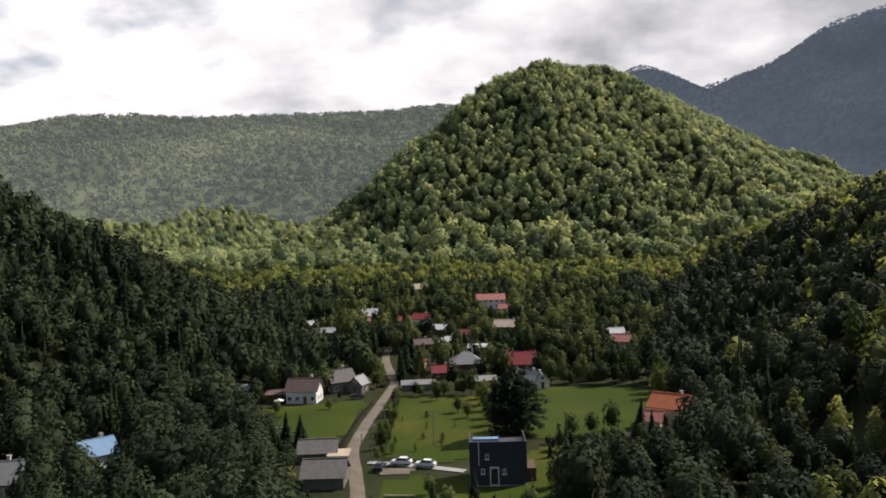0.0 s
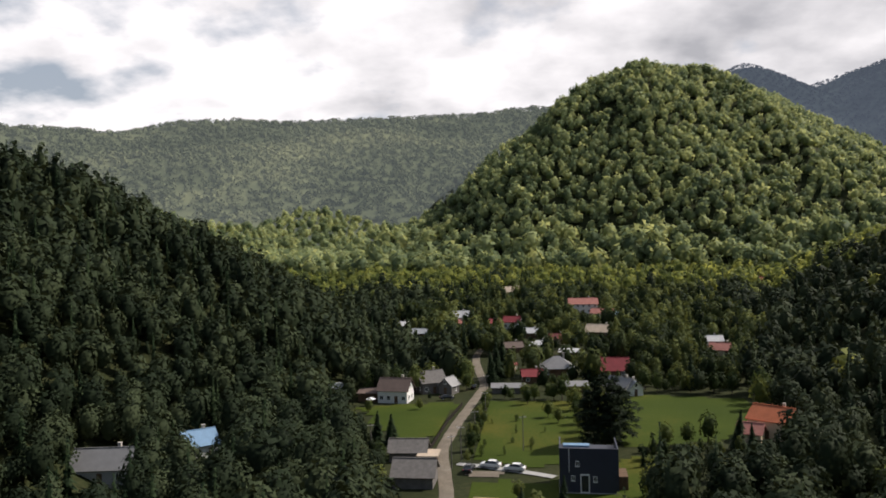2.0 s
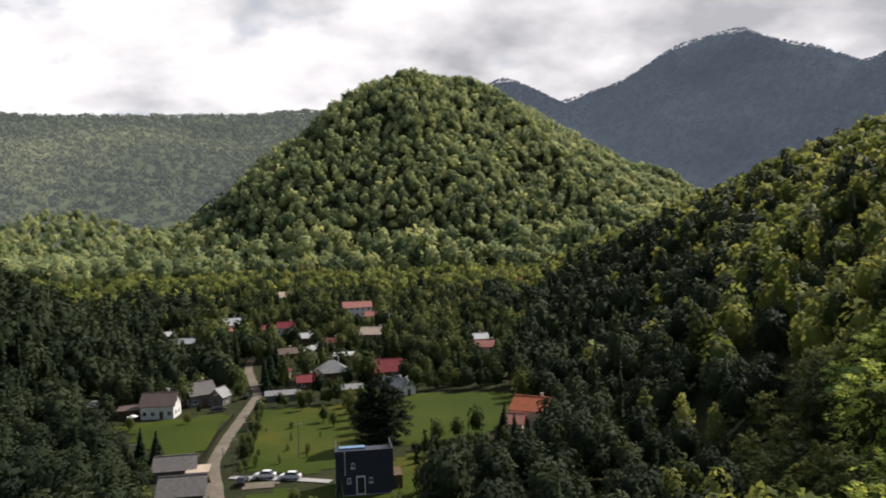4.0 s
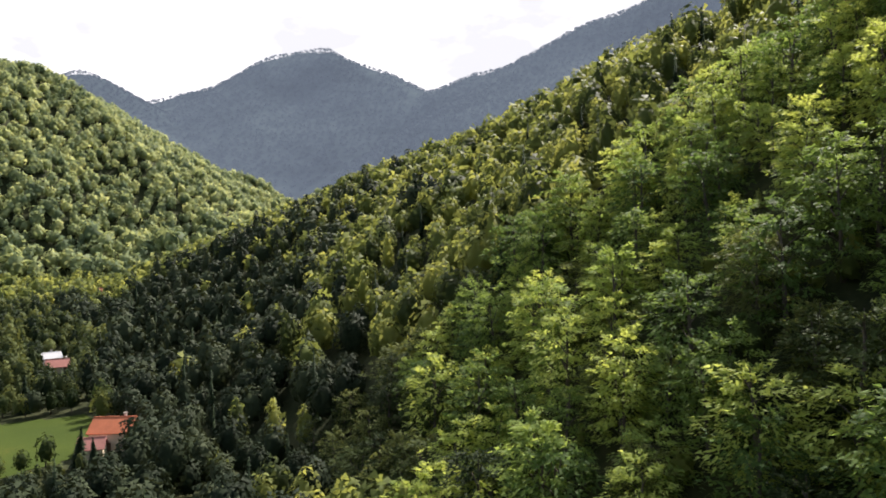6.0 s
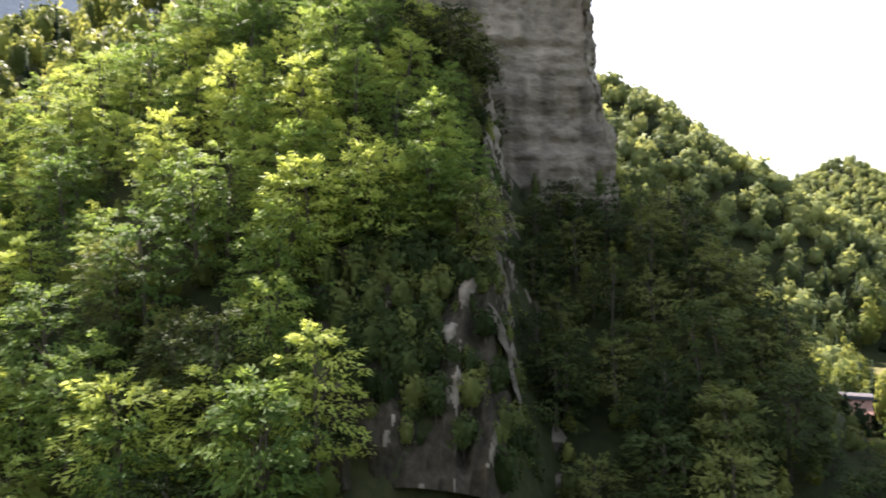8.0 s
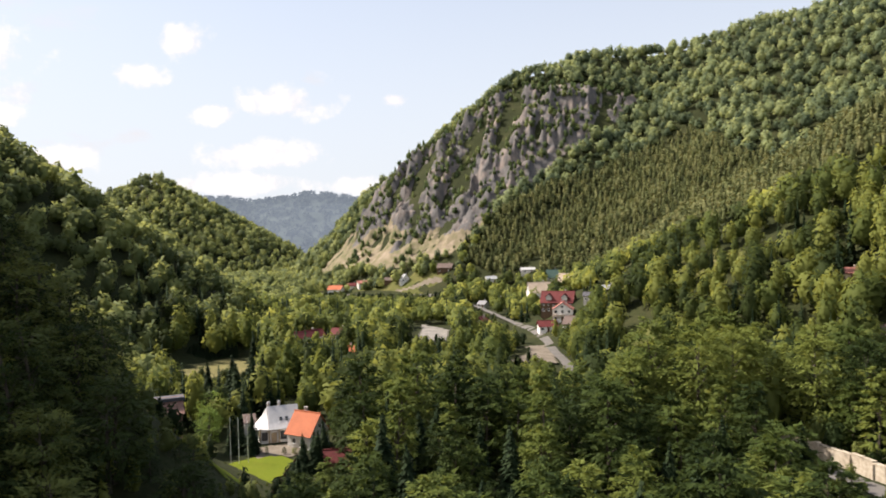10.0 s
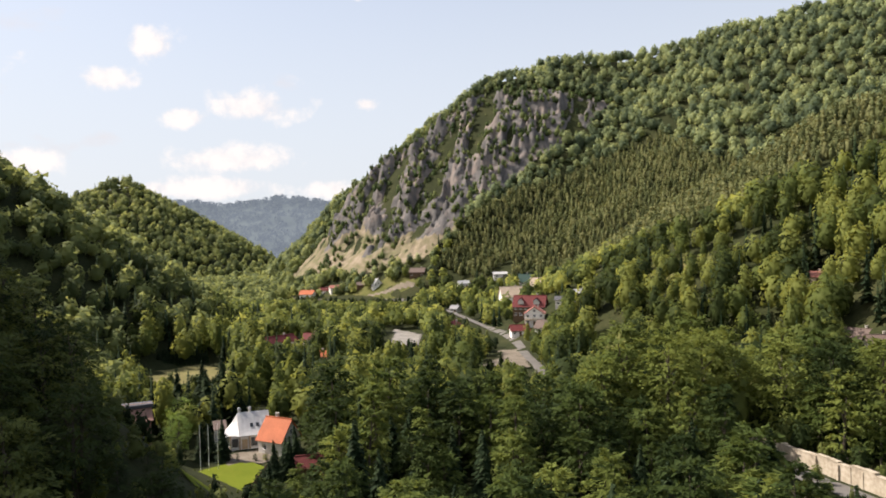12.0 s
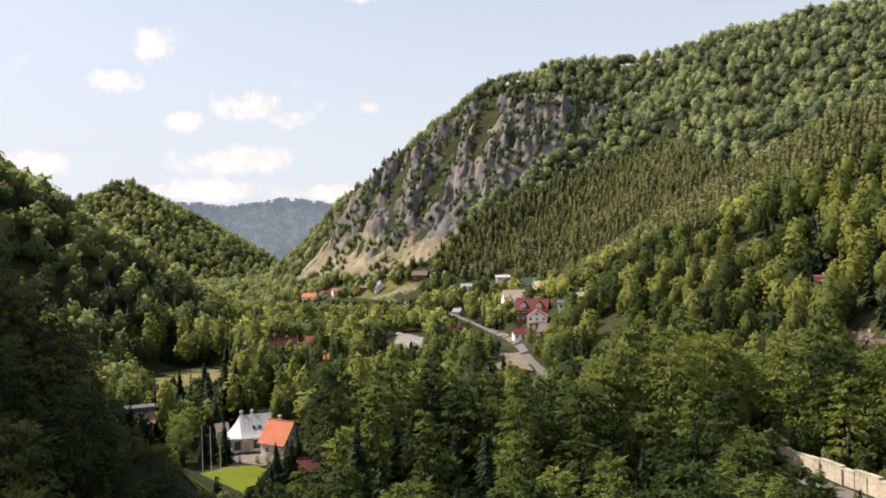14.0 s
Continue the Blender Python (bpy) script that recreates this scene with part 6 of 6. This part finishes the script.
    g = jitter_grid(-75, 105, 236, 500, 5.6, 5)
    g = g[inside(g, VILLAGE)]
    box |= inside(p, VILLAGE)
    e = jitter_grid(-330, -20, 60, 470, 5.4, 8)
    e = e[(azimuth(e) < -5) & ~inside(e, VILLAGE)]
    box |= (azimuth(p) < -5) & (p[:, 0] < -20) & (p[:, 1] > 60) & (p[:, 1] < 470)
    p = np.concatenate([p[~box], q, w, g, e])
    d, a, h = np.hypot(p[:, 0], p[:, 1]), azimuth(p), height(p[:, 0], p[:, 1])
    keep = (a > -44) & (a < 176) & (d > 62) & open_ground(p) & ~inside(p, ROCK_ZONE) & ~inside(p, PINE_ZONE)
    keep &= ~((p[:, 0] > 68) & (p[:, 0] < 140) & (0.035 * p[:, 0] - p[:, 1] > -0.4) & (0.035 * p[:, 0] - p[:, 1] < 6.5))
    keep &= ~((p[:, 0] > 138) & (p[:, 0] < 158) & (p[:, 1] > -20) & (p[:, 1] < 12))
    keep &= ~((a > 76.5) & (a < 91) & (d > 50) & (d < 98.5))
    inv = inside(p, VILLAGE)
    hid = behind_ridge(p)
    r = np.random.RandomState(5)
    keep &= ~hid | (r.rand(len(p)) < 0.12)
    p, d, a, h, inv, hid = (q[keep] for q in (p, d, a, h, inv, hid))
    slope = (a > 28) & (a < 118) & (h > 2) & ~hid
    first = np.zeros(len(p), bool)
    first[np.argsort(np.where(slope, d, 1e9))[:300]] = True
    vall = np.zeros(len(p), bool)
    vall[np.argsort(np.where(~slope & (a > 100), d, 1e9))[:290]] = True
    # shady: slope trees that get the darker leaf copy in place of shade
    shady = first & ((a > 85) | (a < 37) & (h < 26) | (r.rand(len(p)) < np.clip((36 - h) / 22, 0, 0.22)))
    plant("beech_tree", beech, trunk, spots(p[first & ~shady], 0.7, 1.4, 5, 0.3), "light green beech on the steep wooded slope", "tree", "beech trees on the slope", 14)
    plant("shade_toned_tree", shaded_leaves, trunk, spots(p[shady], 0.65, 1.25, 5, 0.3), "broadleaf tree in shade-toned green on the lower slope", "tree", "hornbeams on the lower slope", 19)
    lot = r.rand(len(p))
    plant("alder_tree", alder, trunk, spots(p[vall & (lot > .3)], 0.45, 1.45, 6, 0.3), "green broadleaf tree on the valley floor", "tree", "broadleaf trees on the valley floor", 15)
    plant("spruce_tree", spruce, trunk, spots(p[vall & (lot <= .3)], 0.4, 0.95, 7, 0.3), "dark green spruce with drooping boughs", "tree", "spruces of the valley", 16)
    b = jitter_grid(60, 170, -70, 130, 5.4, 3)
    bd, ba = np.hypot(b[:, 0], b[:, 1]), azimuth(b)
    b = b[~((ba > 76) & (ba < 91) & (bd > 66) & (bd < 99.5))]
    strew("undergrowth", far, spots(b, 0.2, 0.42, 17), M["beech_far"], "bushes and saplings under the slope trees", 8)
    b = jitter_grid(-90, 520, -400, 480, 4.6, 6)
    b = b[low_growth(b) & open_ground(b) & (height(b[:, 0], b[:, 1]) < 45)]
    strew("garden_bushes", far, np.concatenate([b, height(b[:, 0], b[:, 1])[:, None] - .2, (0.16 + 0.28 * np.random.RandomState(7).rand(len(b)))[:, None]], 1), M["alder_far"], "low bushes under the camera's sightlines", 10)
    b = jitter_grid(-260, -20, 60, 330, 6.6, 9)
    b = b[(azimuth(b) < -8) & (azimuth(b) > -42) & open_ground(b) & ~inside(b, VILLAGE)]
    strew("hill_undergrowth", far, spots(b, 0.2, 0.45, 19), M["cloud_shade_wood"], "bushes and saplings on the hillside, cloud shade in their colour", 11)
    rest = ~first & ~vall
    garden = rest & inv
    strew("garden_wood", far, spots(p[garden & (d >= 320)], 0.3, 0.95, 18), M["alder_far"], "garden and fruit trees in the upper village", 19)
    garden &= d < 320
    strew("garden_wood", mid, spots(p[garden], 0.25, 1.0, 8), M["alder_far"], "garden and fruit trees between the houses", 4)
    rest &= ~inv
    con = rest & (lot < np.where(a < -6, 0.2, np.where(a < 12, 0.3, np.where(a > 110, 0.26, 0.06))))
    strew("spruce_wood", spr, spots(p[con & (d < 300)], 0.55, 1.0, 9), M["spruce"], "dark green spruces scattered in the valley woods", 1)
    strew("spruce_wood", spr_far, spots(p[con & (d >= 300)], 0.8, 1.2, 10), M["spruce"], "dark green spruces on the hillside", 2)
    rest &= ~con
    # dark: trees whose leaf colour carries the cloud shade, chosen by bearing and distance
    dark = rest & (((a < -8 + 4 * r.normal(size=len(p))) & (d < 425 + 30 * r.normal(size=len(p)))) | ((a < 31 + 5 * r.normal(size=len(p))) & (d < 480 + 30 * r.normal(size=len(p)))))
    strew("hill_wood", thick, spots(p[dark & (d < 190)], 0.55, 1.1, 15), M["cloud_shade_wood"], "dense mixed wood at the hill's foot, cloud shade in its colour", 13)
    strew("hill_wood", mid[:6], spots(p[dark & (d >= 190) & (d < 250)], 0.55, 1.05, 11), M["cloud_shade_wood"], "dense mixed wood on the hillside, cloud shade in its colour", 3)
    strew("hill_wood", far, spots(p[dark & (d >= 250)], 0.5, 1.15, 12), M["cloud_shade_wood"], "dense mixed wood on the hillside, cloud shade in its colour", 5)
    lit = rest & ~dark
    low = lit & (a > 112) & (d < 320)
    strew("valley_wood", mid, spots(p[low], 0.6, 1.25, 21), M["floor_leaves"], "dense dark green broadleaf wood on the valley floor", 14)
    lit &= ~low
    strew("valley_wood", mid, spots(p[lit & ((d < 240) | (a > 118) & (d < 320))], 0.55, 1.1, 13), M["beech_far"], "dense green broadleaf wood on slopes and valley floor", 6)
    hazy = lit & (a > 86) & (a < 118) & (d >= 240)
    strew("hill_wood", round_top, spots(p[hazy], 0.55, 1.05, 20), M["flank_leaves"], "green beech wood on the valley's flank, sun and haze in its leaf colour", 12)
    lit &= ~hazy
    strew("valley_wood", round_top, spots(p[lit & ~((d < 240) | (a > 118) & (d < 320))], 0.55, 1.05, 14), M["beech_far"], "dense green broadleaf wood on slopes and valley floor", 7)

    # outer rings
    def on_cone(q):
        x, y = q[:, 0], q[:, 1]
        front = np.where(x < 122, y < 770 + 0.635 * (x + 185), y < 962 + 0.36 * (x - 122))
        return (front & (azimuth(q) < 31)) | ((height(x, y) < 26) & (azimuth(q) < 0))

    def past_cone(q):
        return ~on_cone(q)

    def wood(name, box, step, amin, amax, dmin, dmax, tmpl, s0, s1, mat, label, seed, test=None, ring=True, thin=0.12):
        q = jitter_grid(*box, step, seed, 2.4 if step > 12 else 1.7 if step < 4 else 1.1)
        dd, aa = np.hypot(q[:, 0], q[:, 1]), azimuth(q)
        ok = (aa > amin) & (aa < amax) & (dd > dmin) & (dd < dmax)
        if ring:
            ok &= ~((q[:, 0] > -330) & (q[:, 0] < 420) & (q[:, 1] > -420) & (q[:, 1] < 620))
        q = q[ok]
        ok = open_ground(q)
        if test is not None:
            ok &= test(q)
        ok &= ~behind_ridge(q, 25.0) | (np.random.RandomState(seed).rand(len(q)) < thin)
        rows = spots(q[ok], s0, s1, seed + 1, 0.5)
        if name == "cone_wood":
            rows[:, 3] *= np.where(rows[:, 2] < 46, 0.9 + 0.9 * np.random.RandomState(3).rand(len(rows)), 1)
        if name == "crag_shrubs":
            rows[:, 2] += crag_rise(rows[:, :2])
        return strew(name, tmpl, rows, mat, label, seed)

    wood("cone_wood", (-420, 700, 620, 1200), 8.4, -34, 42, 0, 1300, round_top, 0.72, 1.25, M["cone_leaves"], "green beech wood on the cone-shaped hill, sun and haze in its leaf colour", 21, on_cone)
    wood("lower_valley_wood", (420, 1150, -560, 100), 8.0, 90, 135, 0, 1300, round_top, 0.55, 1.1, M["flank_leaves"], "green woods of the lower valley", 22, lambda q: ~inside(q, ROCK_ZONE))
    wood("crag_wood", (-60, 700, -820, -420), 7.8, 118, 178, 0, 1000, round_top, 0.55, 1.05, M["haze_mountain_leaves"], "green wood over the rocky mountainside", 23, lambda q: ~inside(q, ROCK_ZONE) & ~inside(q, PINE_ZONE))
    wood("crag_shrubs", (370, 625, -595, -370), 5.4, 110, 160, 0, 1000, far, 0.18, 0.62, M["crag_leaves"], "shrubs and small trees clinging to the rock face", 27, lambda q: inside(q, ROCK_ZONE) & (wobble(q[:, 0], q[:, 1], 24, 4) + 0.55 * wobble(q[:, 0], q[:, 1], 9, 1) + np.clip((height(q[:, 0], q[:, 1]) - 80) / 90, -.6, .9) > -0.35), ring=False, thin=1)
    wood("crag_edge_wood", (340, 640, -610, -350), 6.4, 110, 160, 0, 1000, round_top, 0.35, 0.85, M["haze_mountain_leaves"], "young trees along the rim of the rock face", 29, lambda q: ~inside(q, ROCK_ZONE) & ~inside(q, PINE_ZONE) & (edge_distance(q, ROCK_ZONE) < 26), ring=False, thin=0.5)
    wood("pine_wood", (80, 420, -560, -280), 3.1, 110, 175, 0, 1000, pine_top, 0.6, 0.95, M["pine"], "dense brownish green pine plantation on the slope", 28, lambda q: inside(q, PINE_ZONE), ring=False, thin=0.2)
    foot = lambda q: past_cone(q) & (height(q[:, 0], q[:, 1]) + 22 * wobble(q[:, 0], q[:, 1], 90, 3) < 88)
    wood("foot_wood", (-900, 250, 620, 1500), 10.0, -44, 4, 640, 1500, round_top, 0.8, 1.3, M["cone_leaves"], "green woods at the far mountain's foot, sun and haze in their leaf colour", 31, foot, thin=0.1)
    wood("far_left_wood", (-1700, 420, 700, 2300), 12.5, -44, 11, 820, 2400, dist, 0.5, 0.95, M["haze_wood"], "woods on the far mountain, haze put into their glow", 24, lambda q: past_cone(q) & ~foot(q), thin=0.05)
    wood("far_right_wood", (200, 1700, 500, 2100), 12, 11, 75, 640, 2300, dist, 0.35, 0.6, M["blue_haze_wood"], "distant mountain woods, blue haze put into their glow", 25, past_cone, thin=0.1)
    wood("far_valley_wood", (1100, 3400, -2600, -200), 34, 105, 135, 1000, 4000, dist, 1.3, 2.0, M["far_haze_wood"], "woods at the valley's end, blue haze put into their glow", 26, thin=0.1)
    # spruces that stand out along the crests
    r = np.random.RandomState(45)
    rows = []
    for name, first_k, last_k in (("down_left", 0, 4), ("left_hill", 1, 5), ("far_cone", 1, 4)):
        line = RIDGES[name][first_k:last_k]
        for (x0, y0, *_), (x1, y1, *_) in zip(line, line[1:]):
            for u in np.arange(0, 1, 3.2 / math.hypot(x1 - x0, y1 - y0)):
                if r.rand() < 0.55:
                    x, y = x0 + (x1 - x0) * u + r.normal() * 4, y0 + (y1 - y0) * u + r.normal() * 4
                    rows.append((x, y, float(height(x, y)) - .5, 0.75 + 0.55 * r.rand()))
    strew("crest_spruces", spr_far, np.array(rows), M["spruce"], "dark spruces along the hill crests", 46)
    # slopes at the back, closing the valley
    q = jitter_grid(-420, 200, -640, 320, 20, 40)
    aa = azimuth(q)
    ok = ((aa < -44) | (aa > 176)) & (height(q[:, 0], q[:, 1]) > 4)
    strew("back_wood", far, spots(q[ok], 0.9, 1.4, 41), M["beech_far"], "green woods on the slopes behind", 9)


woods()
